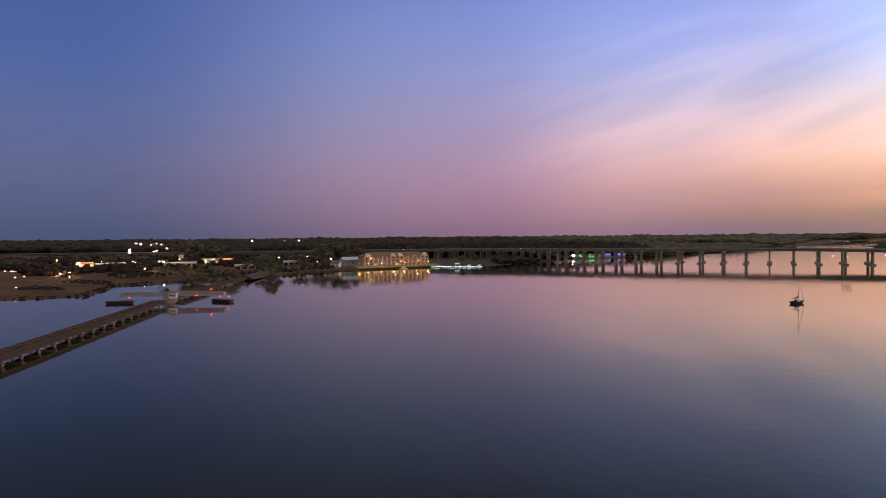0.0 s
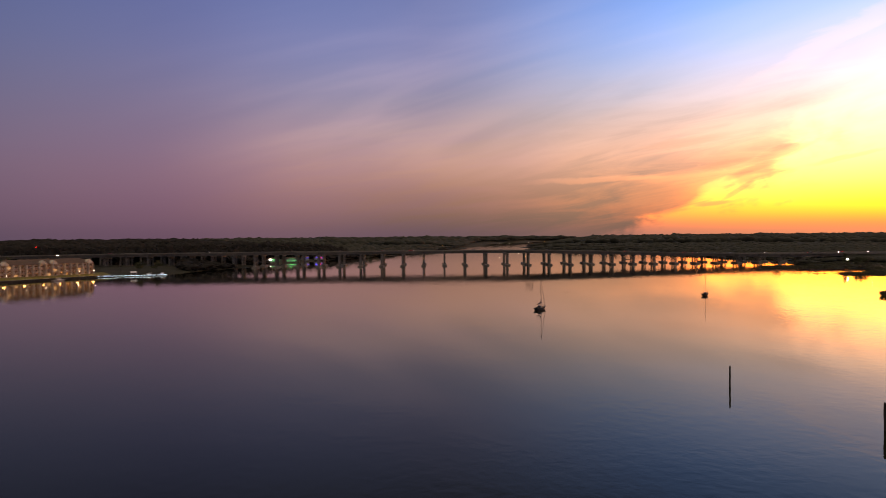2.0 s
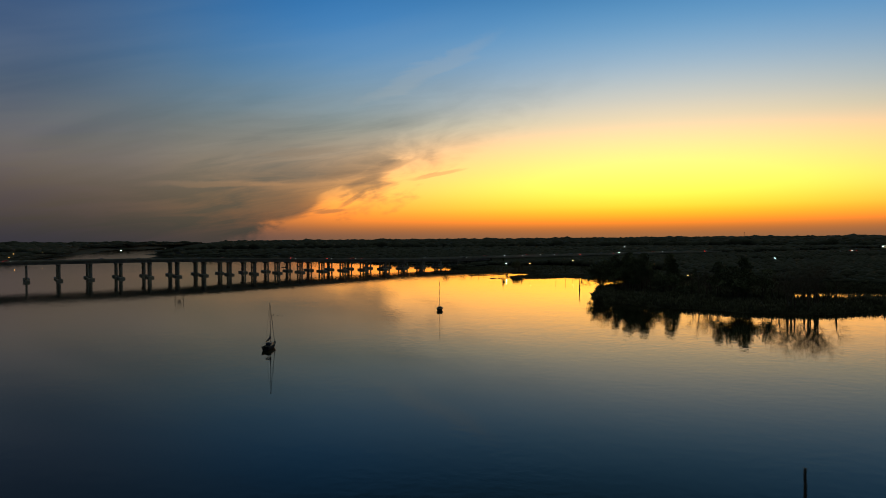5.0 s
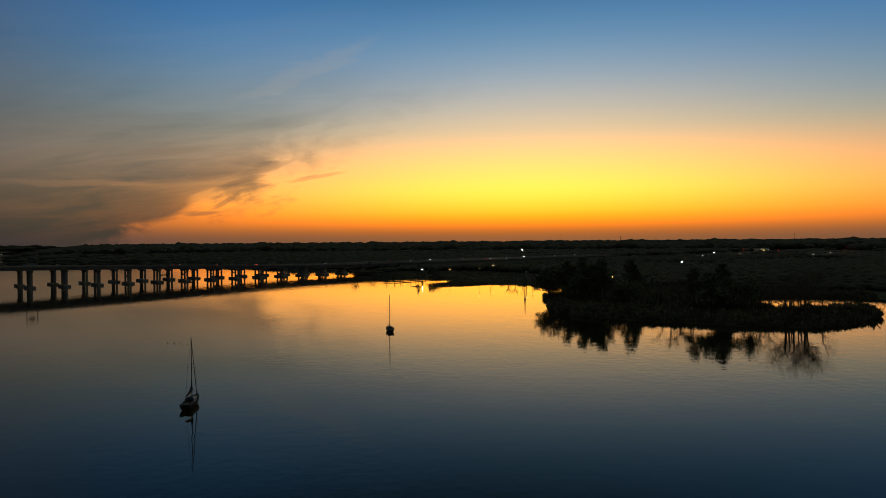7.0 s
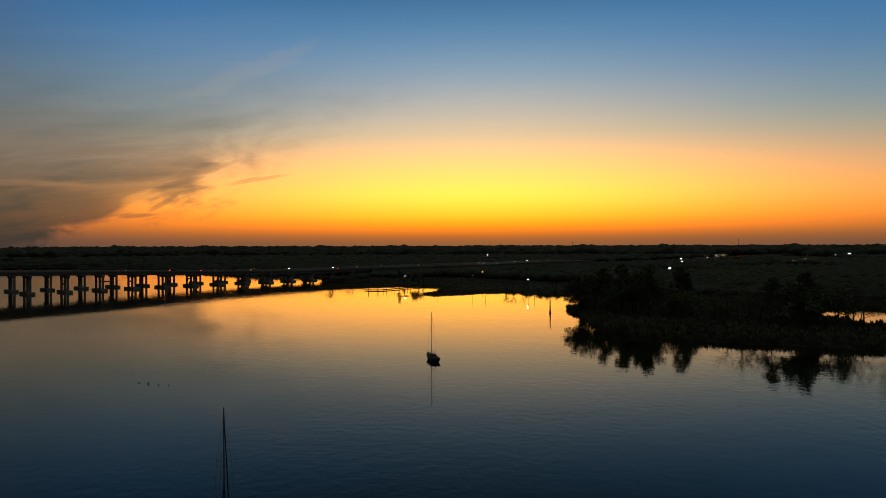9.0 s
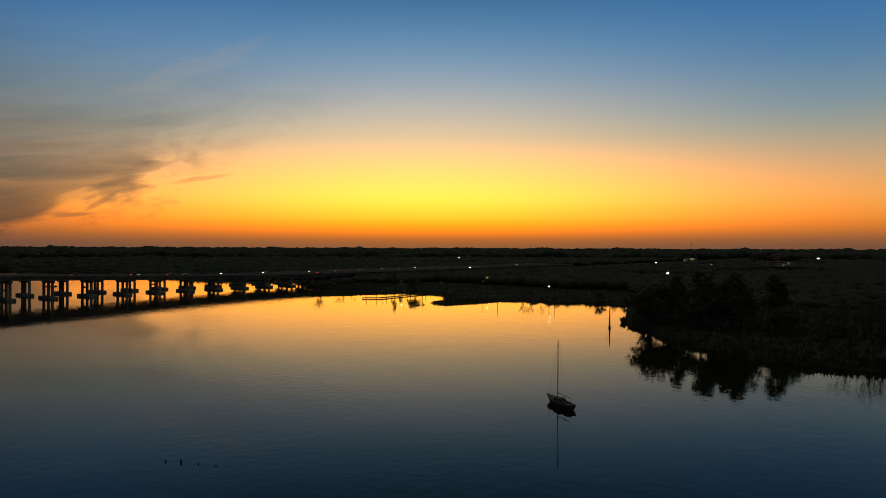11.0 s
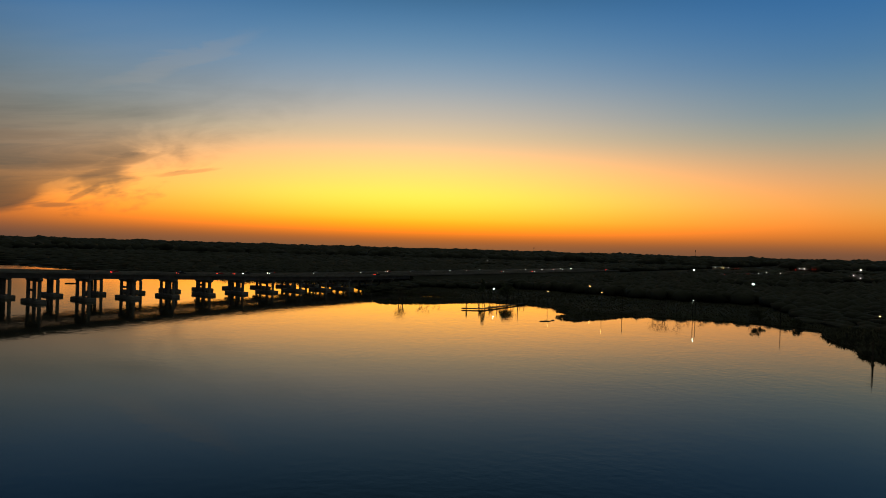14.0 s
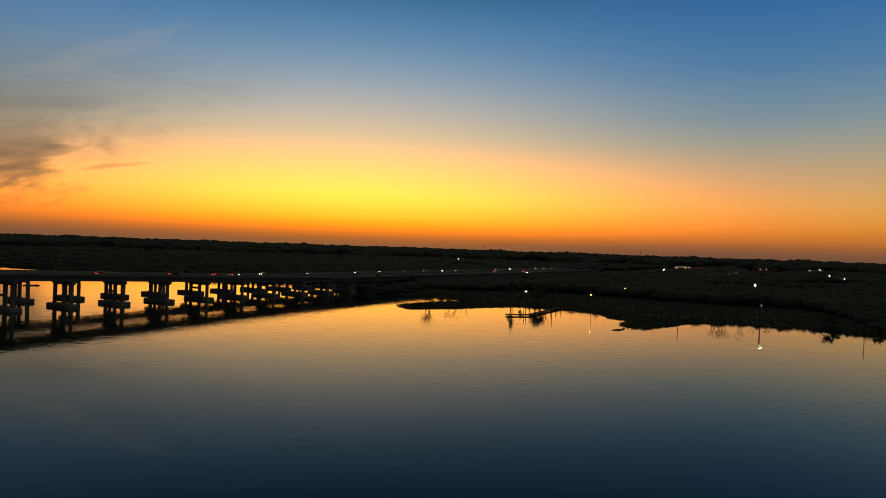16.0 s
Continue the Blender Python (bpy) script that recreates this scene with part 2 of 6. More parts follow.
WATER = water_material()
def ground_material():
    m = bpy.data.materials.new("bank_ground")
    m.use_nodes = True
    n = Nodes(m.node_tree)
    geo = n.add("ShaderNodeNewGeometry")
    pos = geo.outputs["Position"]
    sep = n.add("ShaderNodeSeparateXYZ")
    n.put(sep.inputs[0], pos)
    big = n.noise(pos, 0.03, 4.0, 0.6)
    small = n.noise(pos, 0.7, 5.0, 0.65)
    f = n.smooth(n.math("ADD", n.math("MULTIPLY", big, 0.65), n.math("MULTIPLY", small, 0.35)), 0.36, 0.62)
    marsh = n.mix(f, (0.080, 0.040, 0.024, 1), (0.032, 0.022, 0.014, 1))
    litter = n.mix(f, (0.034, 0.034, 0.022, 1), (0.042, 0.039, 0.025, 1))
    p = n.add("ShaderNodeBsdfPrincipled")
    n.put(p.inputs["Base Color"], n.mix(n.smooth(sep.outputs[0], -90.0, -20.0), marsh, litter))
    p.inputs["Roughness"].default_value = 0.95
    p.inputs["Specular IOR Level"].default_value = 0.15
    bump = n.add("ShaderNodeBump")
    bump.inputs["Strength"].default_value = 0.5
    bump.inputs["Distance"].default_value = 0.2
    n.put(bump.inputs["Height"], small)
    n.put(p.inputs["Normal"], bump.outputs[0])
    out = n.add("ShaderNodeOutputMaterial")
    n.put(out.inputs[0], p.outputs[0])
    return m


GROUND = ground_material()
CONCRETE = material("weathered_concrete", (0.22, 0.205, 0.18), 0.85, vary=0.25, scale=0.25, fine=5.0)
ASPHALT = material("asphalt", (0.045, 0.045, 0.046), 0.95, vary=0.2, scale=0.3, fine=9.0, spec=0.08)
STEEL = material("grey_painted_steel", (0.26, 0.26, 0.26), 0.6, vary=0.22, scale=0.5, fine=4.0)
DARKSTEEL = material("dark_steel", (0.07, 0.07, 0.075), 0.5, 0.6, vary=0.2, scale=1.0)
TIMBER = material("creosoted_timber", (0.034, 0.029, 0.024), 0.9, vary=0.4, scale=0.6, fine=8.0, bump=0.5)
RUST = material("rusty_rail", (0.12, 0.055, 0.03), 0.7, 0.4, vary=0.3, scale=1.0)
BALLAST = material("brown_ballast", (0.026, 0.023, 0.021), 0.95, vary=0.35, scale=0.4, fine=5.0, bump=0.6)
WHITE = material("white_paint", (0.72, 0.72, 0.70), 0.55, vary=0.10, scale=0.4)
GELCOAT = material("white_gelcoat", (0.46, 0.46, 0.45), 0.35, vary=0.07, scale=1.0)
NAVY = material("navy_canvas", (0.02, 0.03, 0.06), 0.8, vary=0.25, scale=2.0)
ALU = material("anodised_mast", (0.20, 0.20, 0.21), 0.4, 0.7, vary=0.12, scale=1.0)
GLASS = material("dark_glass", (0.015, 0.018, 0.02), 0.06, vary=0.1, scale=1.0, bump=0.0, spec=0.6)
BARK = material("grey_brown_bark", (0.075, 0.06, 0.045), 0.95, vary=0.35, scale=0.8, fine=7.0, bump=0.6)
LEAF = material("evergreen_leaves", (0.085, 0.098, 0.056), 0.75, vary=0.35, scale=0.25, fine=2.5, bump=0.1, second=(0.100, 0.108, 0.060), spec=0.2)
SHRUB = material("marsh_shrub", (0.098, 0.104, 0.066), 0.85, vary=0.3, scale=0.15, fine=1.5, bump=0.1, second=(0.112, 0.108, 0.070), spec=0.1)
# woods colour darkened to paint in the north bank's deep dusk shade
DARKENED_WOODS = material("darkened_woods", (0.019, 0.018, 0.017), 0.98, vary=0.25, scale=0.03, fine=0.5, bump=0.2, second=(0.022, 0.020, 0.017), spec=0.1)
WOODS = material("distant_woods", (0.044, 0.046, 0.034), 0.98, vary=0.2, scale=0.02, fine=0.35, bump=0.2, second=(0.047, 0.048, 0.037), spec=0.1)
BRICK = material("tan_brick", (0.36, 0.25, 0.17), 0.85, vary=0.2, scale=0.4, fine=7.0)
SIDING = material("cream_siding", (0.58, 0.52, 0.42), 0.7, vary=0.12, scale=0.4)
ROOF = material("brown_shingle", (0.12, 0.075, 0.055), 0.9, vary=0.3, scale=0.5, fine=5.0)
GREYMETAL = material("grey_metal_cladding", (0.30, 0.31, 0.34), 0.6, 0.1, vary=0.15, scale=0.3)
RUBBER = material("tyre_rubber", (0.02, 0.02, 0.02), 0.9, vary=0.2, scale=2.0)
CARS = [material("car_paint_" + c, v, 0.3, 0.2, vary=0.08, scale=1.0, bump=0.0) for c, v in
        (("silver", (0.14, 0.14, 0.15)), ("black", (0.02, 0.02, 0.022)), ("red", (0.25, 0.02, 0.02)), ("white", (0.22, 0.22, 0.22)))]
LAMP_WHITE = glow("lit_white_lamp", (1.0, 0.93, 0.78), 30)
LAMP_COOL = glow("lit_cool_lamp", (0.80, 1.0, 0.88), 40)
LAMP_WARM = glow("lit_sodium_lamp", (1.0, 0.46, 0.12), 14)
TOWN_WHITE = glow("lit_town_white", (1.0, 0.90, 0.70), 14)
TOWN_COOL = glow("lit_town_cool", (0.84, 1.0, 0.84), 9)
TOWN_WARM = glow("lit_town_sodium", (1.0, 0.46, 0.10), 8)
LAMP_RED = glow("lit_red_lamp", (1.0, 0.02, 0.015), 3)
LAMP_GREEN = glow("lit_green_lamp", (0.01, 1.0, 0.24), 0.5)
LAMP_BLUE = glow("lit_blue_lamp", (0.09, 0.09, 1.0), 0.8)
HEADLIGHT = glow("lit_headlight", (1.0, 0.95, 0.82), 12)
TAILLIGHT = glow("lit_tail_light", (1.0, 0.03, 0.02), 5)
LED = glow("lit_led_strip", (0.48, 0.82, 1.0), 1.1)
WINDOW_LIT = glow("lit_window", (1.0, 0.62, 0.25), 0.16)
SIGN_LIT = glow("lit_sign", (1.0, 0.30, 0.04), 1.0)


# ---- mesh helpers ----
def link_mesh(name, bm, mat, parent=None, label="", smooth=False):
    me = bpy.data.meshes.new(name)
    bm.to_mesh(me)
    bm.free()
    me.materials.append(mat)
    if smooth:
        for f in me.polygons:
            f.use_smooth = True
    ob = new(name, me)
    if parent is not None:
        ob.parent = parent
    if label:
        tagged(ob, label)
    return ob


def part(name, bm, mat, parent, label="", smooth=False):
    return link_mesh(name, bm, mat, parent, label, smooth)


def share(name, mesh_ob, parent, m):
    """Another part on the same mesh data, placed at m under parent."""
    ob = new(name, mesh_ob.data if hasattr(mesh_ob, "data") else mesh_ob)
    ob.parent = parent
    ob.matrix_local = m
    return ob


def thing(name, m=None, label="", category="", group="", kind=""):
    ob = new(name)
    ob.empty_display_size = 0.5
    if m is not None:
        ob.matrix_world = m
    return tagged(ob, label, category, group, kind)


def box(bm, x0, x1, y0, y1, z0, z1, bevel=0.0):
    r = bmesh.ops.create_cube(bm, size=1.0)
    vs = r["verts"]
    for v in vs:
        v.co = Vector((x0 + (v.co.x + 0.5) * (x1 - x0), y0 + (v.co.y + 0.5) * (y1 - y0), z0 + (v.co.z + 0.5) * (z1 - z0)))
    if bevel > 0:
        es = list({e for v in vs for e in v.link_edges})
        bmesh.ops.bevel(bm, geom=es, offset=bevel, segments=1, affect="EDGES", profile=0.5)
    return bm


def boxed(*a, bevel=0.0):
    return box(bmesh.new(), *a, bevel=bevel)


def rod(bm, a, b, r0, r1=None, sides=8):
    """A tapered round bar from a to b."""
    r1 = r0 if r1 is None else r1
    a, b = Vector(a), Vector(b)
    q = (b - a).to_track_quat("Z", "Y")
    ra, rb = [], []
    for i in range(sides):
        t = 2 * math.pi * i / sides
        d = q @ Vector((math.cos(t), math.sin(t), 0))
        ra.append(bm.verts.new(a + d * r0))
        rb.append(bm.verts.new(b + d * r1))
    for i in range(sides):
        j = (i + 1) % sides
        bm.faces.new((ra[i], ra[j], rb[j], rb[i]))
    bm.faces.new(list(reversed(ra)))
    bm.faces.new(rb)
    return bm


def rodded(*a, **k):
    return rod(bmesh.new(), *a, **k)


def ball(bm, c, r, sub=1, squash=1.0):
    res = bmesh.ops.create_icosphere(bm, subdivisions=sub, radius=r)
    for v in res["verts"]:
        v.co = Vector((v.co.x, v.co.y, v.co.z * squash)) + Vector(c)
    return bm


# ---- banks and river ----
NORTH_BANK = [(-4700, 250), (-700, 262), (-400, 300), (-226, 340), (-190, 354), (-202, 392), (-216, 430), (-181, 468), (-146, 480), (-134, 540),
              (-80, 622), (-15, 660), (60, 700), (150, 800), (300, 960), (470, 1120), (720, 1430), (1010, 1880), (1400, 2500), (2600, 3400), (4700, 4700), (-4700, 4700)]
EAST_BANK = [(4700, 4300), (2300, 2900), (1500, 2100), (950, 1450), (753, 1171), (800, 960), (750, 850), (730, 795), (702, 732), (705, 640), (700, 575), (682, 538), (640, 516), (606, 496), (604, 452), (582, 433), (562, 441), (550, 456), (530, 466), (518, 462),
             (526, 447), (545, 426), (558, 406), (552, 384), (540, 370), (516, 371), (508, 360), (500, 354), (494, 363), (482, 368), (474, 359), (491, 345), (508, 334), (512, 312),
             (510, 292), (497, 270), (478, 258), (450, 266), (410, 271), (370, 264), (326, 248), (312, 228), (309, 206), (304, 184),
             (306, 156), (328, 138), (346, 132), (366, 128), (368, 138), (356, 150), (352, 162), (392, 181), (412, 181), (434, 170), (446, 146), (430, 60), (390, -120), (320, -520), (240, -4700), (4700, -4700)]
SOUTH_BANK = [(-4700, -1000), (-900, -980), (-300, -1050), (250, -900), (240, -4700), (-4700, -4700)]


def signed_distance(px, py, poly):
    """Distance to a bank's edge for arrays of points, positive on land."""
    inside = np.zeros(px.shape, bool)
    best = np.full(px.shape, 1e9)
    for (x0, y0), (x1, y1) in zip(poly, poly[1:] + poly[:1]):
        dx, dy = x1 - x0, y1 - y0
        t = np.clip(((px - x0) * dx + (py - y0) * dy) / (dx * dx + dy * dy), 0, 1)
        best = np.minimum(best, np.hypot(px - x0 - t * dx, py - y0 - t * dy))
        cross = ((y0 > py) != (y1 > py)) & (px < (x1 - x0) * (py - y0) / (y1 - y0 + 1e-12) + x0)
        inside ^= cross
    return np.where(inside, best, -best)


def wobble(px, py):
    return 2.2 * np.sin(px / 9.0 + 1.3 * np.sin(py / 13.0)) * np.cos(py / 11.0 + 0.7) + 1.1 * np.sin(px / 3.9 + py / 5.1)


def land(px, py):
    px, py = np.asarray(px, float), np.asarray(py, float)
    d = np.maximum.reduce([signed_distance(px, py, p) for p in (NORTH_BANK, EAST_BANK, SOUTH_BANK)])
    return d + 0.8 * wobble(px, py)


def ground_height(px, py):
    px, py = np.asarray(px, float), np.asarray(py, float)
    d = land(px, py)
    r = np.hypot(px - 150, py - 250)
    rise = np.clip((r - 700) / 2600, 0, 1)
    up = np.minimum(d * 0.16, 1.4) + np.clip((d - 10) / 60, 0, 1) * 1.6 + rise * rise * (3 - 2 * rise) * 9.5
    return np.where(d > 0, up + 0.12 * wobble(px * 0.6, py * 0.6) * np.clip(d / 12, 0, 1), np.maximum(d * 0.16, -3.0))


def build_ground():
    def axis(lo, hi, a, b, step):
        near = np.arange(a, b + 0.1, step)
        out, s, x = [], step, b
        while x < hi:
            s = min(s * 1.18, 260)
            x += s
            out.append(min(x, hi))
        low, s, x = [], step, a
        while x > lo:
            s = min(s * 1.18, 260)
            x -= s
            low.append(max(x, lo))
        return np.array(low[::-1] + list(near) + out)

    xs, ys = axis(-4650, 4650, -300, 660, 5.0), axis(-4650, 4650, 90, 720, 5.0)
    gx, gy = np.meshgrid(xs, ys)
    gz = ground_height(gx, gy)
    verts = np.stack([gx.ravel(), gy.ravel(), gz.ravel()], 1)
    w, h = len(xs), len(ys)
    idx = np.arange(w * h).reshape(h, w)
    faces = np.stack([idx[:-1, :-1].ravel(), idx[:-1, 1:].ravel(), idx[1:, 1:].ravel(), idx[1:, :-1].ravel()], 1)
    me = bpy.data.meshes.new("ground")
    me.from_pydata(verts.tolist(), [], faces.tolist())
    me.materials.append(GROUND)
    for f in me.polygons:
        f.use_smooth = True
    tagged(new("ground", me), "dark grassy river banks and low land at dusk", "ground", kind="structure")
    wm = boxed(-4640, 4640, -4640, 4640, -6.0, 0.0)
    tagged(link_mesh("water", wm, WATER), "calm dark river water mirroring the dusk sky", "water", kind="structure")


build_ground()

# ---- twin highway bridge ----
A0 = Vector((390.5, 644.7))
STEP = Vector((19.34, -9.657))
U = STEP.normalized()
N = Vector((-U.y, U.x))
SPAN = STEP.length
HALF = 17.0
YAW = math.degrees(math.atan2(U.y, U.x))


def ease(t):
    t = max(0.0, min(1.0, t))
    return t * t * (3 - 2 * t)


def deck_top(k):
    return 15.45 - 6.6 * ease((k + 2.5) / 16.0) - 5.5 * ease((-14 - k) / 30.0) - 4.0 * ease((-42 - k) / 24.0)


def deck_level(k, side):
    """Road level of the near (-1) or the lower far (1) bridge."""
    return deck_top(k) - (0.8 * (1 - ease((k - 8) / 7.0)) if side > 0 else 0.0)


def build_bridge():
    bm = bmesh.new()
    L = SPAN
    box(bm, 0, L, -7.4, 7.4, -0.28, 0.0)
    slab_me = link_mesh("deck_span", bm, CONCRETE)
    par = boxed(0, L, -0.2, 0.2, 0, 0.82, bevel=0.05)
    par_me = link_mesh("parapet", par, CONCRETE)
    gd = bmesh.new()
    box(gd, 0.15, L - 0.15, -0.14, 0.14, -2.25, -0.2)
    box(gd, 0.15, L - 0.15, -0.42, 0.42, -0.4, -0.2)
    box(gd, 0.15, L - 0.15, -0.34, 0.34, -2.45, -2.2)
    gd_me = link_mesh("girder", gd, CONCRETE)
    # hammer-headed cap beam with sloped ends
    cb = bmesh.new()
    prof = [(-7.6, 0), (7.6, 0), (7.6, -0.75), (6.2, -1.5), (-6.2, -1.5), (-7.6, -0.75)]
    front = [cb.verts.new((-0.75, y, z)) for y, z in prof]
    rear = [cb.verts.new((0.75, y, z)) for y, z in prof]
    cb.faces.new(front)
    cb.faces.new(rear[::-1])
    for i in range(6):
        j = (i + 1) % 6
        cb.faces.new((front[j], front[i], rear[i], rear[j]))
    cb_me = link_mesh("cap_beam", cb, CONCRETE)
    col = rodded((0, 0, 0), (0, 0, 1), 0.78, 0.78, sides=12)
    col_me = link_mesh("column", col, CONCRETE, smooth=False)
    ft = boxed(-2.3, 2.3, -8.4, 8.4, -1.2, 1.45, bevel=0.3)
    ft_me = link_mesh("pile_cap", ft, CONCRETE)
    st_me = link_mesh("strut", boxed(-0.45, 0.45, -0.4, 6.1, -0.45, 0.45, bevel=0.05), CONCRETE)
    protos = (slab_me, par_me, gd_me, cb_me, col_me, ft_me, st_me)
    for side, k0, k1 in ((-1, -66, 34), (1, -66, 34)):
        base = A0 + N * (HALF * side)
        br = thing("highway_bridge", pose(base.x, base.y, 0, 0, 0, YAW), "long concrete girder highway bridge on triple-column piers over the river", "bridge", "twin highway bridges")
        for k in range(k0, k1):
            za, zb = deck_level(k, side), deck_level(k + 1, side)
            tilt = math.atan2(zb - za, L)
            m = Matrix.Translation((k * L, 0, za)) @ Matrix.Rotation(-tilt, 4, "Y")
            span = share("deck_span", slab_me, br, m)
            for s in (-1, 1):
                share("parapet", par_me, span, Matrix.Translation((0, 7.15 * s, 0.0)))
            if k < 15:
                for gy in (-5.7, -1.9, 1.9, 5.7):
                    share("girder", gd_me, span, Matrix.Translation((0, gy, 0)))
                g = A0 + STEP * k + N * (HALF * side)
                dry = float(land(g.x, g.y)) > 0
                zc = za - 2.5
                cap = share("cap_beam", cb_me, br, Matrix.Translation((k * L, 0, zc)))
                z0 = float(ground_height(g.x, g.y)) - 0.5 if dry else 1.2
                cols = (-5.7, -0.4, 6.1) if side < 0 else (-7.0, -0.3, 3.6)
                if side < 0 and k % 2 and not dry:
                    share("strut", st_me, cap, Matrix.Translation((0, 0, 5.6 - zc)))
                for cy in cols:
                    zt = zc - 1.4
                    if zt > z0 + 0.5:
                        share("column", col_me, cap, Matrix.Translation((0, cy, z0 - zc)) @ Matrix.Diagonal((1, 1, zt - z0, 1)))
                if not dry:
                    share("pile_cap", ft_me, cap, Matrix.Translation((0, 0, -zc)))
    for p in protos:
        bpy.data.objects.remove(p)


build_bridge()


# embankment that carries the road beyond the bridge's landing
def build_embankment():
    bm = bmesh.new()
    rows = []
    for k in range(15, 35):
        c = A0 + STEP * k
        z = deck_top(k) - 0.35
        g = 1.0
        ring = []
        for off, zz in ((-HALF - 18, g), (-HALF - 6.6, z), (HALF + 6.6, z), (HALF + 18, g)):
            p = c + N * off
            ring.append(bm.verts.new((p.x, p.y, zz)))
        rows.append(ring)
    for a, b in zip(rows, rows[1:]):
        for i in range(3):
            bm.faces.new((a[i], a[i + 1], b[i + 1], b[i]))
    bm.faces.new(rows[0][::-1])
    bm.faces.new(rows[-1])
    tagged(link_mesh("road_embankment", bm, WOODS), "grassy embankment carrying the road past the bridge", "embankment", kind="structure")


build_embankment()


# ---- woods: uncountable crowns on the banks ----
def ico(sub):
    b = bmesh.new()
    bmesh.ops.create_icosphere(b, subdivisions=sub, radius=1.0)
    v = np.array([x.co[:] for x in b.verts])
    f = np.array([[x.index for x in g.verts] for g in b.faces])
    b.free()
    return v, f


def in_town(x, y):
    return (-620 < x) & (x < -95) & (y > 300) & (y < 760 + 0.25 * (x + 620)) | (-95 <= x) & (x < 30) & (y > 560) & (y < 715)


def on_road(x, y, reach=26.0):
    s = (x - A0.x) * N.x + (y - A0.y) * N.y
    return np.abs(s) < reach


def crowns_mesh(name, pts, radii, heights, sub, mat, rng, rag=0.42):
    v0, f0 = ico(sub)
    n = len(pts)
    jit = 1 + rng.uniform(-rag, rag, (n, len(v0), 1))
    V = v0[None] * jit
    V = V * np.stack([radii, radii * rng.uniform(0.85, 1.15, n), heights * 0.5], 1)[:, None, :]
    V[:, :, 2] += (heights * 0.5)[:, None]
    V += pts[:, None, :]
    F = (f0[None] + (np.arange(n) * len(v0))[:, None, None]).reshape(-1, 3)
    me = bpy.data.meshes.new(name)
    me.from_pydata(V.reshape(-1, 3).tolist(), [], F.tolist())
    me.materials.append(mat)
    me.polygons.foreach_set("use_smooth", np.full(len(F), sub < 2))
    return new(name, me)


EAST_LAMPS = ((767, 208), (777, 394), (895, 140), (916, 67), (1020, 32), (1263, 163), (1205, 68), (1508, 71), (1352, -110), (1423, -68), (1201, 480), (1556, -95), (1503, -66))


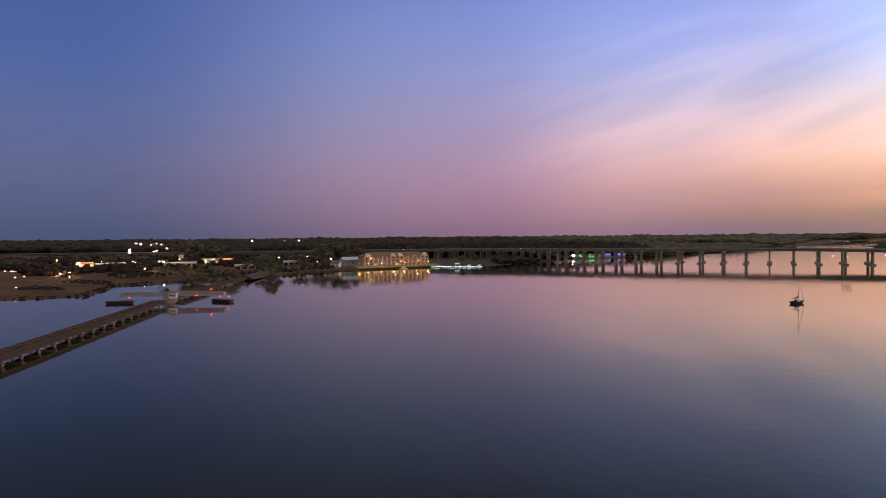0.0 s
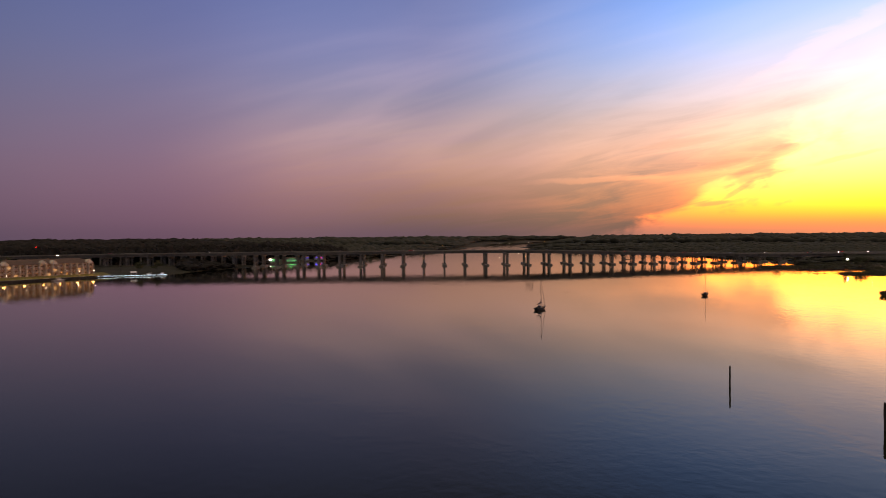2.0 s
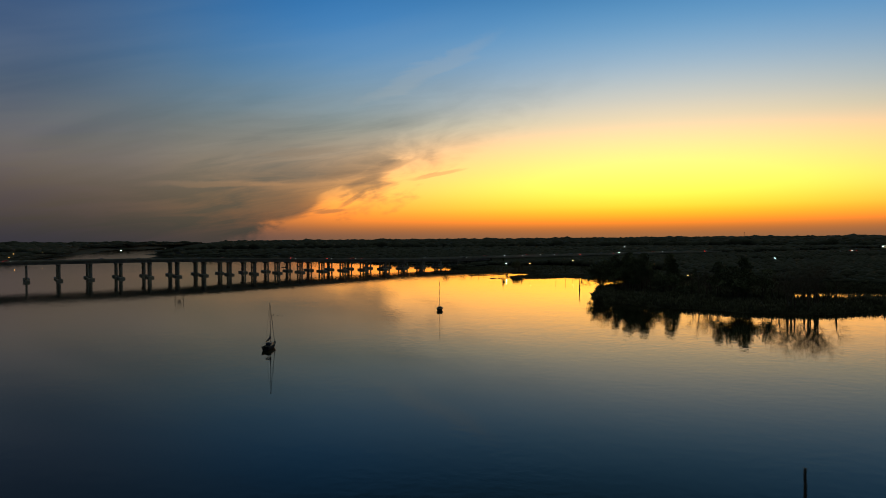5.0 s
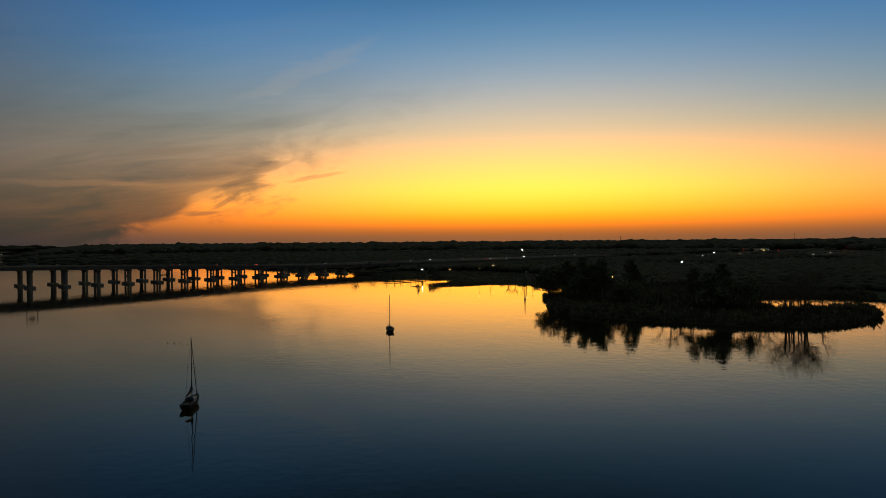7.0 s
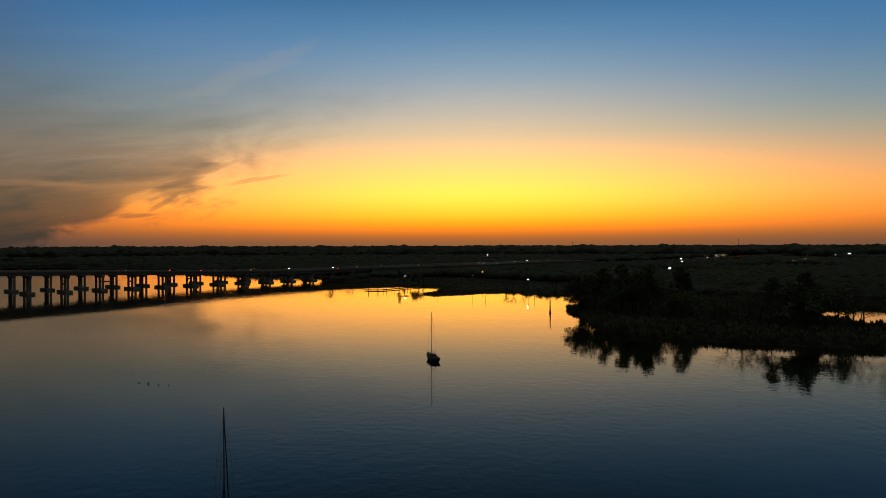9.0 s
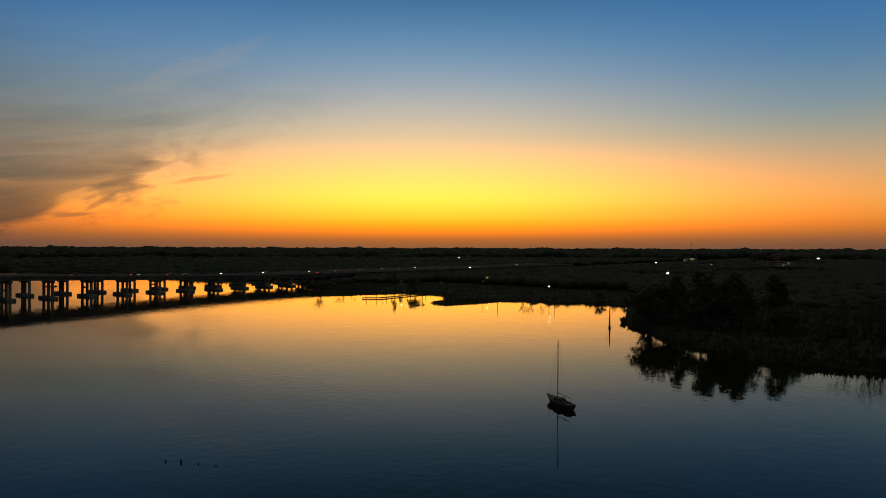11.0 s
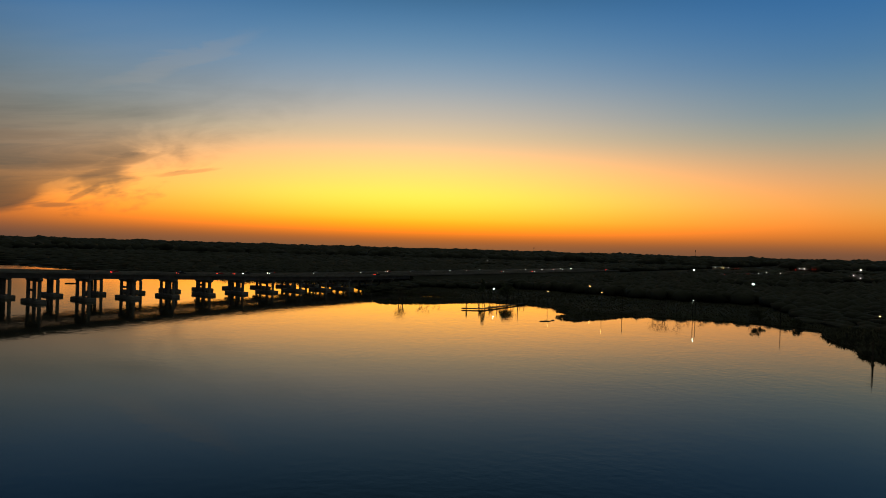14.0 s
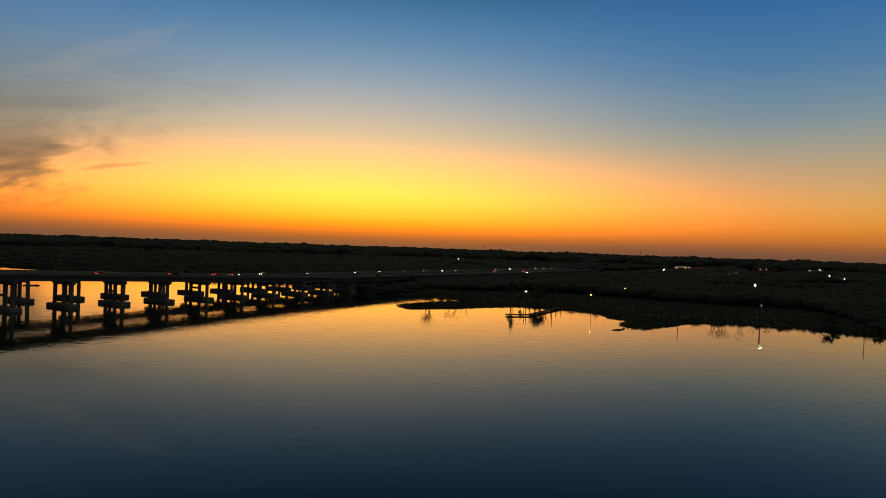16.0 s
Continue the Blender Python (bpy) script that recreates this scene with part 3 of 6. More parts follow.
def build_woods():
    rng = np.random.default_rng(5)
    pts = []
    r = 330.0
    while r < 4300:
        gap = 6.5 if r < 900 else 0.0115 * r
        n = int(radians(185) * r / gap)
        a = radians(-48) + radians(185) * (np.arange(n) + rng.uniform(-0.4, 0.4, n)) / n
        rr = r + rng.uniform(-0.45, 0.45, n) * gap
        x, y = 120 + rr * np.sin(a), 220 + rr * np.cos(a)
        pts.append(np.stack([x, y, rr, np.full(n, gap)], 1))
        r += gap * (1.0 if r < 900 else 1.5)
    p = np.concatenate(pts)
    d = land(p[:, 0], p[:, 1])
    keep = (d > 5) & ~in_town(p[:, 0], p[:, 1]) & ~on_road(p[:, 0], p[:, 1]) & ~((p[:, 0] < 470) & (p[:, 1] < 300) & (p[:, 0] > 0))
    # open lawn and yards behind the far shore
    keep &= ~((p[:, 0] > 440) & (p[:, 0] < 640) & (p[:, 1] > 255) & (p[:, 1] < 470) & (d < 75))
    # clear of the roads and of what stands lit among the trees
    s = (p[:, 0] - A0.x) * N.x + (p[:, 1] - A0.y) * N.y
    keep &= ~((s < 24) & (s > -420) & (p[:, 0] < 60)) 
    for lx, ly in EAST_LAMPS:
        keep &= np.hypot(p[:, 0] - lx * 0.985, p[:, 1] - ly) > 55
    keep &= np.hypot(p[:, 0] - 200, p[:, 1] - 870) > 70
    across = (p[:, 0] - 1026) * -0.746 + (p[:, 1] - 166) * -0.666
    along = (p[:, 0] - 1026) * 0.666 + (p[:, 1] - 166) * -0.746
    keep &= ~((np.abs(across) < 19) & (np.abs(along) < 100))
    p = p[keep]
    far = p[:, 2] > 900
    z = ground_height(p[:, 0], p[:, 1])
    for name, sel, sub in (("woods_near", ~far, 1), ("woods_far", far, 1)):
        q = p[sel]
        n = len(q)
        ang = np.arctan2(q[:, 0] - 120, q[:, 1] - 220)
        humps = np.sin(ang * 47 + 0.6) + np.sin(ang * 113 + 2.0) + 0.8 * np.sin(ang * 263)
        h = rng.uniform(9, 17, n) + (q[:, 2] > 900) * rng.uniform(0, 4, n) + (q[:, 2] > 1500) * np.clip(humps, 0, 2.5) * 1.9
        dd = land(q[:, 0], q[:, 1])
        h = np.minimum(h, np.where((q[:, 0] > 420) & (q[:, 2] < 1500), np.minimum(1.2 + 0.075 * dd, rng.uniform(6.2, 8.6, n)), 4.0 + 0.12 * dd))
        # low growth in front of the road
        ss = (q[:, 0] - A0.x) * N.x + (q[:, 1] - A0.y) * N.y
        h = np.where((ss > -90) & (ss < 0) & (q[:, 0] > 640), np.minimum(h, 4.2), h)
        # open marsh by the water above the bridge
        marsh = (q[:, 0] > 640) & (q[:, 0] < 1150) & (q[:, 1] > 690) & (q[:, 1] < 1250)
        h = np.where(marsh, np.minimum(h, 0.4 + 0.03 * dd), h)
        rad = q[:, 3] * rng.uniform(0.75, 1.1, n)
        xyz = np.stack([q[:, 0], q[:, 1], z[sel] - 0.6], 1)
        north = q[:, 0] < 330
        for bank, mat, label in ((north, DARKENED_WOODS, "darkened woods behind the riverside town"), (~north, WOODS, "dark mixed woodland on the low river bank")):
            ob = crowns_mesh("woods", xyz[bank], rad[bank], h[bank], 2 if mat is DARKENED_WOODS and name == "woods_near" else sub, mat, rng, 0.42 if mat is DARKENED_WOODS else 0.3)
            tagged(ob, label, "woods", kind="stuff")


build_woods()


# ---- trees ----
def grow(verts, faces, a, b, r0, r1, sides=5):
    """Adds a tapered limb to vertex and face lists."""
    q = (b - a).to_track_quat("Z", "Y")
    base = len(verts)
    for p, r in ((a, r0), (b, r1)):
        for i in range(sides):
            t = 2 * math.pi * i / sides
            verts.append(p + q @ Vector((math.cos(t) * r, math.sin(t) * r, 0)))
    for i in range(sides):
        j = (i + 1) % sides
        faces.append((base + i, base + j, base + sides + j, base + sides + i))
    faces.append(tuple(range(base + sides, base + 2 * sides)))


def limbs(rnd, height, spread, depth, up=0.45, first=0.3):
    """A trunk with forking limbs. Returns vertices, faces and the tips."""
    verts, faces, tips = [], [], []

    def fork(a, way, length, r, level):
        steps = 3 if level < 2 else 2
        p, w = a, way
        for s in range(steps):
            w = (w + Vector((rnd.uniform(-1, 1), rnd.uniform(-1, 1), rnd.uniform(-0.3, 0.6))) * (0.10 if level == 0 else 0.22)).normalized()
            q = p + w * (length / steps)
            r2 = r * (0.84 if s < steps - 1 else 0.72)
            grow(verts, faces, p, q, r, r2, 6 if level == 0 else (4 if level == 1 else 3))
            p, r = q, r2
            if level >= 1 and level < depth and s < steps - 1:
                side = (w + Vector((rnd.uniform(-1, 1), rnd.uniform(-1, 1), rnd.uniform(-0.2, 0.7))) * spread).normalized()
                fork(p, side, length * rnd.uniform(0.45, 0.62), r * 0.5, level + 1)
            if level == 0 and s > 0:
                for _ in range(2):
                    t = rnd.uniform(0, 6.28)
                    side = Vector((math.cos(t), math.sin(t), rnd.uniform(0.3, 0.8))).normalized()
                    fork(p, side, length * rnd.uniform(0.45, 0.6), r * 0.5, 1)
        if level < depth:
            for _ in range(rnd.choice((2, 3, 3))):
                t = rnd.uniform(0, 6.28)
                side = (w * up + Vector((math.cos(t), math.sin(t), rnd.uniform(-0.1, 0.8))) * spread).normalized()
                fork(p, side, length * rnd.uniform(0.5, 0.72), r * 0.66, level + 1)
        else:
            tips.append(p)

    fork(Vector((0, 0, -0.3)), Vector((0, 0, 1)), height * 0.5, height * 0.019 + 0.06, 0)
    return verts, faces, tips


def leaf_cloud(rnd, tips, size, per, spread):
    """Many small folded leaf sprays round the tips."""
    verts, faces = [], []
    for t in tips:
        for _ in range(per):
            c = t + Vector((rnd.gauss(0, spread), rnd.gauss(0, spread), rnd.gauss(0, spread * 0.7)))
            s = size * rnd.uniform(0.6, 1.4)
            u = Vector((rnd.uniform(-1, 1), rnd.uniform(-1, 1), rnd.uniform(-0.6, 0.6))).normalized() * s
            w = Vector((rnd.uniform(-1, 1), rnd.uniform(-1, 1), rnd.uniform(-1, 1))).normalized() * s * 0.6
            lift = Vector((0, 0, s * 0.3))
            b = len(verts)
            verts += [c - u, c + w + lift, c + u, c - w + lift]
            faces += [(b, b + 1, b + 2), (b, b + 2, b + 3)]
    return verts, faces


def raw_part(name, verts, faces, mat, parent):
    me = bpy.data.meshes.new(name)
    me.from_pydata([tuple(v) for v in verts], [], faces)
    me.materials.append(mat)
    ob = new(name, me)
    ob.parent = parent
    return ob


def tree(seed, height, kind):
    rnd = random.Random(seed)
    if kind == "bare":
        ob = thing("bare_tree", None, "leafless grey-brown deciduous tree on the river bank", "tree", "bare bank trees")
        v, f, tips = limbs(rnd, height, 0.85, 4)
        raw_part("trunk", v, f, BARK, ob)
    elif kind == "pine":
        ob = thing("pine_tree", None, "tall dark pine with a ragged crown on the bank", "tree", "bank pines")
        verts, faces, tips = [], [], []
        p, r = Vector((0, 0, -0.3)), height * 0.016 + 0.05
        steps = 9
        for s in range(steps):
            q = p + Vector((rnd.uniform(-0.12, 0.12), rnd.uniform(-0.12, 0.12), height / steps))
            grow(verts, faces, p, q, r, r * 0.85, 6)
            r *= 0.85
            p = q
            if s >= 3:
                n = 4 if s < steps - 1 else 3
                for i in range(n):
                    t = rnd.uniform(0, 6.28)
                    reach = height * 0.20 * (1.15 - (s - 3) / (steps - 2)) * rnd.uniform(0.6, 1.2)
                    e = p + Vector((math.cos(t) * reach, math.sin(t) * reach, rnd.uniform(-0.05, 0.35) * reach))
                    grow(verts, faces, p, e, r * 0.4, 0.02, 3)
                    for g in (0.45, 0.72, 1.0):
                        tips.append(p.lerp(e, g))
        tips.append(p)
        raw_part("trunk", verts, faces, BARK, ob)
        v, f = leaf_cloud(rnd, tips, 0.42, 26, height * 0.032)
        raw_part("crown", v, f, LEAF, ob)
    else:
        ob = thing("evergreen_tree", None, "dense dark evergreen tree on the river bank", "tree", "bank evergreens")
        v, f, tips = limbs(rnd, height, 0.95, 3, up=0.6)
        raw_part("trunk", v, f, BARK, ob)
        v, f = leaf_cloud(rnd, tips, 0.5, 9, height * 0.055)
        raw_part("crown", v, f, LEAF, ob)
    return ob


def build_trees():
    rnd = random.Random(11)
    protos = {"bare": [tree(21, 13.5, "bare"), tree(22, 11.5, "bare"), tree(23, 15, "bare")],
              "pine": [tree(31, 16, "pine"), tree(32, 13, "pine")],
              "leafy": [tree(41, 12, "leafy"), tree(42, 10, "leafy"), tree(43, 14, "leafy")]}
    # clusters along the wooded spit and the far shore: centre, spread, kinds, heights
    groups = [((381, 265), 3, ("leafy", "bare", "bare", "bare"), 1.02, 9), ((398, 263), 5, ("bare", "bare", "leafy"), 0.55, 5), ((391, 256), 6, ("leafy", "pine"), 1.1, 6),
              ((376, 250), 6, ("pine", "leafy", "bare"), 1.15, 7), ((368, 238), 5, ("pine", "leafy", "pine"), 1.08, 9), ((360, 229), 5, ("leafy", "bare"), 0.8, 6), ((372, 223), 1.5, ("pine",), 1.15, 2),
              ((350, 214), 5, ("bare", "leafy"), 0.5, 5), ((351, 203), 6, ("bare", "bare", "bare"), 1.08, 8), ((340, 184), 6, ("leafy", "pine", "leafy"), 1.12, 9),
              ((346, 172), 5, ("bare", "bare"), 1.2, 6), ((318, 162), 6, ("bare", "bare", "bare"), 1.15, 7), ((334, 158), 7, ("bare", "bare"), 1.3, 8),
              ((338, 147), 4, ("bare",), 0.4, 3), ((402, 236), 16, ("leafy", "pine", "bare"), 0.48, 14), ((440, 228), 18, ("leafy", "pine"), 0.45, 14),
              ((392, 196), 8, ("bare", "leafy"), 0.5, 6), ((529, 452), 2.5, ("bare",), 0.68, 5), ((538, 444), 3, ("bare",), 0.45, 3), ((545, 436), 4, ("bare",), 0.3, 3), ((563, 398), 8, ("bare", "leafy"), 0.7, 5), ((512, 318), 6, ("bare", "bare", "bare"), 0.55, 6),
              ((511, 300), 4, ("bare",), 0.42, 3), ((500, 278), 5, ("bare", "leafy"), 0.4, 4), ((490, 266), 4, ("leafy", "bare"), 0.35, 3), ((620, 530), 14, ("leafy", "bare"), 0.5, 7)]
    for (cx, cy), spread, kinds, size, count in groups:
        for i in range(count):
            for _ in range(12):
                x, y = cx + rnd.gauss(0, spread * 0.6), cy + rnd.gauss(0, spread * 0.6)
                if float(land(x, y)) > 1.0:
                    break
            else:
                continue
            src = rnd.choice(protos[kinds[i % len(kinds)]])
            z = float(ground_height(x, y))
            s = size * rnd.uniform(0.8, 1.15)
            m = pose(x, y, z - 0.1, 0, 0, rnd.uniform(0, 360)) @ Matrix.Diagonal((s, s, s * rnd.uniform(0.92, 1.1), 1))
            c = copy_thing(src, m)
            c.matrix_basis = m
    # dark trees between the waterfront buildings and along the railway
    for x, y, s in ((-167, 440, 0.75), (-163, 446, 0.8), (-158, 452, 0.85), (-153, 458, 0.8), (-160, 460, 0.9), (-168, 454, 0.8), (-174, 448, 0.7), (-148, 464, 0.8), (-154, 470, 0.9), (-136, 702, 1.4), (-128, 706, 1.6), (-120, 704, 1.5), (-112, 708, 1.7), (-103, 706, 1.6), (-95, 710, 1.5), (-87, 708, 1.4), (-80, 714, 1.25), (-132, 716, 1.6), (-116, 718, 1.75), (-100, 720, 1.6), (-318, 792, 1.7), (-308, 798, 1.9), (-298, 796, 2.0), (-288, 800, 1.8), (-278, 802, 1.7), (-266, 806, 1.5), (-118, 450, 0.9), (-205, 486, 0.6), (-197, 492, 0.7), (-189, 482, 0.65), (-181, 490, 0.7), (-173, 496, 0.6), (-212, 494, 0.55), (-185, 500, 0.75), (-196, 502, 0.7), (-134, 530, 1.0), (-144, 548, 0.6),
                    (-152, 556, 0.75), (-146, 566, 0.8), (-160, 570, 0.8), (-138, 556, 0.6), (-168, 562, 0.7), (-128, 574, 0.75), (-122, 584, 0.8), (-130, 600, 0.9), (-112, 618, 0.8), (-160, 610, 1.0),
                    (-175, 640, 1.1), (-145, 640, 1.1), (-120, 690, 1.1), (-100, 700, 1.0), (-136, 700, 1.15), (-110, 720, 1.2), (-84, 715, 1.1), (-68, 604, 0.3),
                    (-40, 632, 0.35), (-24, 642, 0.35), (-12, 676, 0.6), (5, 690, 0.8), (20, 694, 0.9), (34, 702, 0.9), (52, 715, 0.9)):
        src = rnd.choice(protos["leafy"] + protos["bare"][:1])
        m = pose(x, y, float(ground_height(x, y)) - 0.1, 0, 0, rnd.uniform(0, 360)) @ Matrix.Diagonal((s * 1.1, s * 1.1, s, 1))
        c = copy_thing(src, m)
        c.matrix_basis = m
    # scattered town trees
    for _ in range(70):
        x, y = rnd.uniform(-600, -120), rnd.uniform(570, 860)
        if float(land(x, y)) < 40:
            continue
        s = rnd.uniform(0.4, 0.8)
        m = pose(x, y, float(ground_height(x, y)) - 0.1, 0, 0, rnd.uniform(0, 360)) @ Matrix.Diagonal((s * 1.2, s * 1.2, s, 1))
        c = copy_thing(rnd.choice(protos["leafy"]), m)
        c.matrix_basis = m
    # narrow conical evergreen beside the far dock
    for x, y, w, h in ((562, 411, 0.5, 0.72), (559, 406, 0.3, 0.4)):
        m = pose(x, y, float(ground_height(x, y)) - 0.1) @ Matrix.Diagonal((w, w, h, 1))
        c = copy_thing(protos["pine"][0], m)
        c.matrix_basis = m
    for group in protos.values():
        for o in group:
            for ch in list(o.children):
                bpy.data.objects.remove(ch)
            bpy.data.objects.remove(o)


build_trees()


def build_town_trees():
    """Low garden trees and hedges between the town's buildings."""
    rng = np.random.default_rng(19)
    n = 7000
    x, y = rng.uniform(-640, -100, n), rng.uniform(430, 900, n)
    d = land(x, y)
    clump = wobble(x * 0.35, y * 0.35)
    keep = (d > np.where(x < -185, 42, 14)) & (clump + rng.uniform(-0.5, 0.5, n) > -0.1) & ~on_road(x, y, 24.0)
    for bx, by, r in ((-352, 640, 26), (-322, 628, 24), (-318, 612, 16), (-377, 548, 16), (-262, 650, 24), (-303, 750, 16), (-420, 590, 20), (-250, 712, 24), (-150, 650, 14), (-180, 596, 14)):
        keep &= np.hypot(x - bx, y - by) > r
    x, y, d = x[keep], y[keep], d[keep]
    n = len(x)
    h = rng.uniform(1.2, 3.2, n) + np.clip((d - 90) / 60, 0, 1) * rng.uniform(0, 5, n)
    ob = crowns_mesh("garden_trees", np.stack([x, y, ground_height(x, y) - 0.4], 1), h * rng.uniform(0.3, 0.6, n), h, 2, DARKENED_WOODS, rng, 0.45)
    tagged(ob, "dark low trees and hedges between the town's buildings", "trees", kind="stuff")


build_town_trees()


def spray_mesh(name, pts, heights, per, mat, rng):
    """Tufts of narrow upright leaves, leaning out from each root."""
    n = len(pts)
    root = np.repeat(pts, per, 0)
    h = np.repeat(heights, per)
    a, lean = rng.uniform(0, 2 * np.pi, n * per), rng.uniform(0.05, 0.75, n * per)
    long_ = h * rng.uniform(0.45, 1.05, n * per)
    out = np.stack([np.cos(a), np.sin(a), np.zeros(n * per)], 1)
    side = np.stack([-np.sin(a), np.cos(a), np.zeros(n * per)], 1) * (h * rng.uniform(0.07, 0.16, n * per))[:, None]
    root = root + out * (h * rng.uniform(0.0, 0.45, n * per))[:, None]
    tip = root + out * (long_ * lean)[:, None]
    tip[:, 2] += long_ * np.sqrt(1 - 0.6 * lean ** 2)
    mid = root * 0.45 + tip * 0.55
    mid[:, 2] += 0.08 * long_
    V = np.stack([root, mid + side, tip, mid - side], 1).reshape(-1, 3)
    b = np.arange(n * per)[:, None] * 4
    F = np.concatenate([b + [0, 1, 2], b + [0, 2, 3]], 1).reshape(-1, 3)
    me = bpy.data.meshes.new(name)
    me.from_pydata(V.tolist(), [], F.tolist())
    me.materials.append(mat)
    return new(name, me)


def build_shrubs():
    """Marsh shrubs and reeds that line the banks."""
    rng = np.random.default_rng(9)
    n = 140000
    x, y = rng.uniform(285, 640, n), rng.uniform(110, 520, n)
    d = land(x, y)
    keep = (d > 0.2) & (rng.uniform(0, 1, n) < np.where(d < 9, 0.9, np.where(x < 470, 0.22, 0.6)))
    x, y, d = x[keep], y[keep], d[keep]
    z = ground_height(x, y) - 0.15
    n = len(x)
    h = rng.uniform(0.8, 2.3, n) * np.where(x < 470, 1.15, np.where(d < 7, 0.55, 0.4)) * np.where((x > 463) & (x < 500) & (y > 340) & (y < 380), 1.1, 1.0) * np.where((x > 345) & (x < 420) & (y > 128) & (y < 205), rng.uniform(1.0, 1.9, n), 1.0)
    ob = spray_mesh("bank_shrubs", np.stack([x, y, z], 1), h, 11, SHRUB, rng)
    tagged(ob, "dense dark marsh shrubs lining the bank", "shrubs", kind="stuff")
    n = 16000
    x, y = rng.uniform(-420, -85, n), rng.uniform(280, 620, n)
    d = land(x, y)
    keep = (d > 0.3) & (d < 5) | (d > 5) & (d < 45) & (np.sin(x / 14.0) + np.sin(y / 9.0 + x / 23.0) > 1.0) & (y < 470)
    x, y = x[keep], y[keep]
    n = len(x)
    h = rng.uniform(0.5, 1.3, n)
    # reeds share the north bank's darkened woods colour
    ob = crowns_mesh("marsh_reeds", np.stack([x, y, ground_height(x, y) - 0.1], 1), h * 0.9, h, 1, DARKENED_WOODS, rng, 0.45)
    tagged(ob, "brown reeds and low scrub on the marshy bank", "reeds", kind="stuff")


build_shrubs()


# ---- sailing boats at anchor ----
NAVY_HULL = material("dark_blue_hull_paint", (0.030, 0.036, 0.046), 0.65, vary=0.2, scale=0.8, spec=0.15)
GREY_HULL = material("chalky_grey_hull_paint", (0.062, 0.064, 0.062), 0.7, vary=0.2, scale=0.8, spec=0.2)
DECKGREY = material("weathered_grey_deck", (0.085, 0.085, 0.082), 0.7, vary=0.2, scale=1.0)

def hull_mesh(L, B, D, free, rake=0.9):
    """A round-bilged hull lofted through stations, bow towards +x, waterline at z = 0."""
    bm = bmesh.new()
    rings = []
    n = 13
    for i in range(n):
        t = i / (n - 1)
        x = -L * 0.46 + L * 0.92 * t
        b = B * 0.5 * (0.74 + 0.52 * t - 0.1 * t * t) * (1 - max(0.0, (t - 0.45) / 0.55) ** 2.1)
        b = max(b, 0.02)
        sheer = free * (1.0 + 0.32 * (t - 0.35) ** 2 * 2.4)
        keel = -D * math.sin(math.pi * min(1.0, 0.12 + t * 0.88)) - 0.02
        ring = []
        for j in range(7):
            a = j / 6
            ang = a * math.pi / 2
            y = b * math.sin(ang) ** 0.75
            z = keel + (sheer - keel) * (1 - math.cos(ang)) ** 0.85
            ring.append((x + rake * (z / free) * t ** 3 - 0.25 * (1 - t) ** 4 * (z / free), y, z))
        rings.append(ring)
    rows = []
    for ring in rings:
        left = [bm.verts.new((x, -y, z)) for x, y, z in ring[:0:-1]]
        right = [bm.verts.new(p) for p in ring]
        rows.append(left + right)
    for a, b in zip(rows, rows[1:]):
        for i in range(len(a) - 1):
            bm.faces.new((a[i], b[i], b[i + 1], a[i + 1]))
    bm.faces.new(rows[0])
    bm.faces.new(rows[-1][::-1])
    deck = bmesh.new()
    dl = [deck.verts.new(r[0].co - Vector((0, 0, 0.04))) for r in rows]
    dr = [deck.verts.new(r[-1].co - Vector((0, 0, 0.04))) for r in rows]
    for i in range(n - 1):
        deck.faces.new((dl[i], dr[i], dr[i + 1], dl[i + 1]))
    bmesh.ops.recalc_face_normals(bm, faces=bm.faces)
    return bm, deck


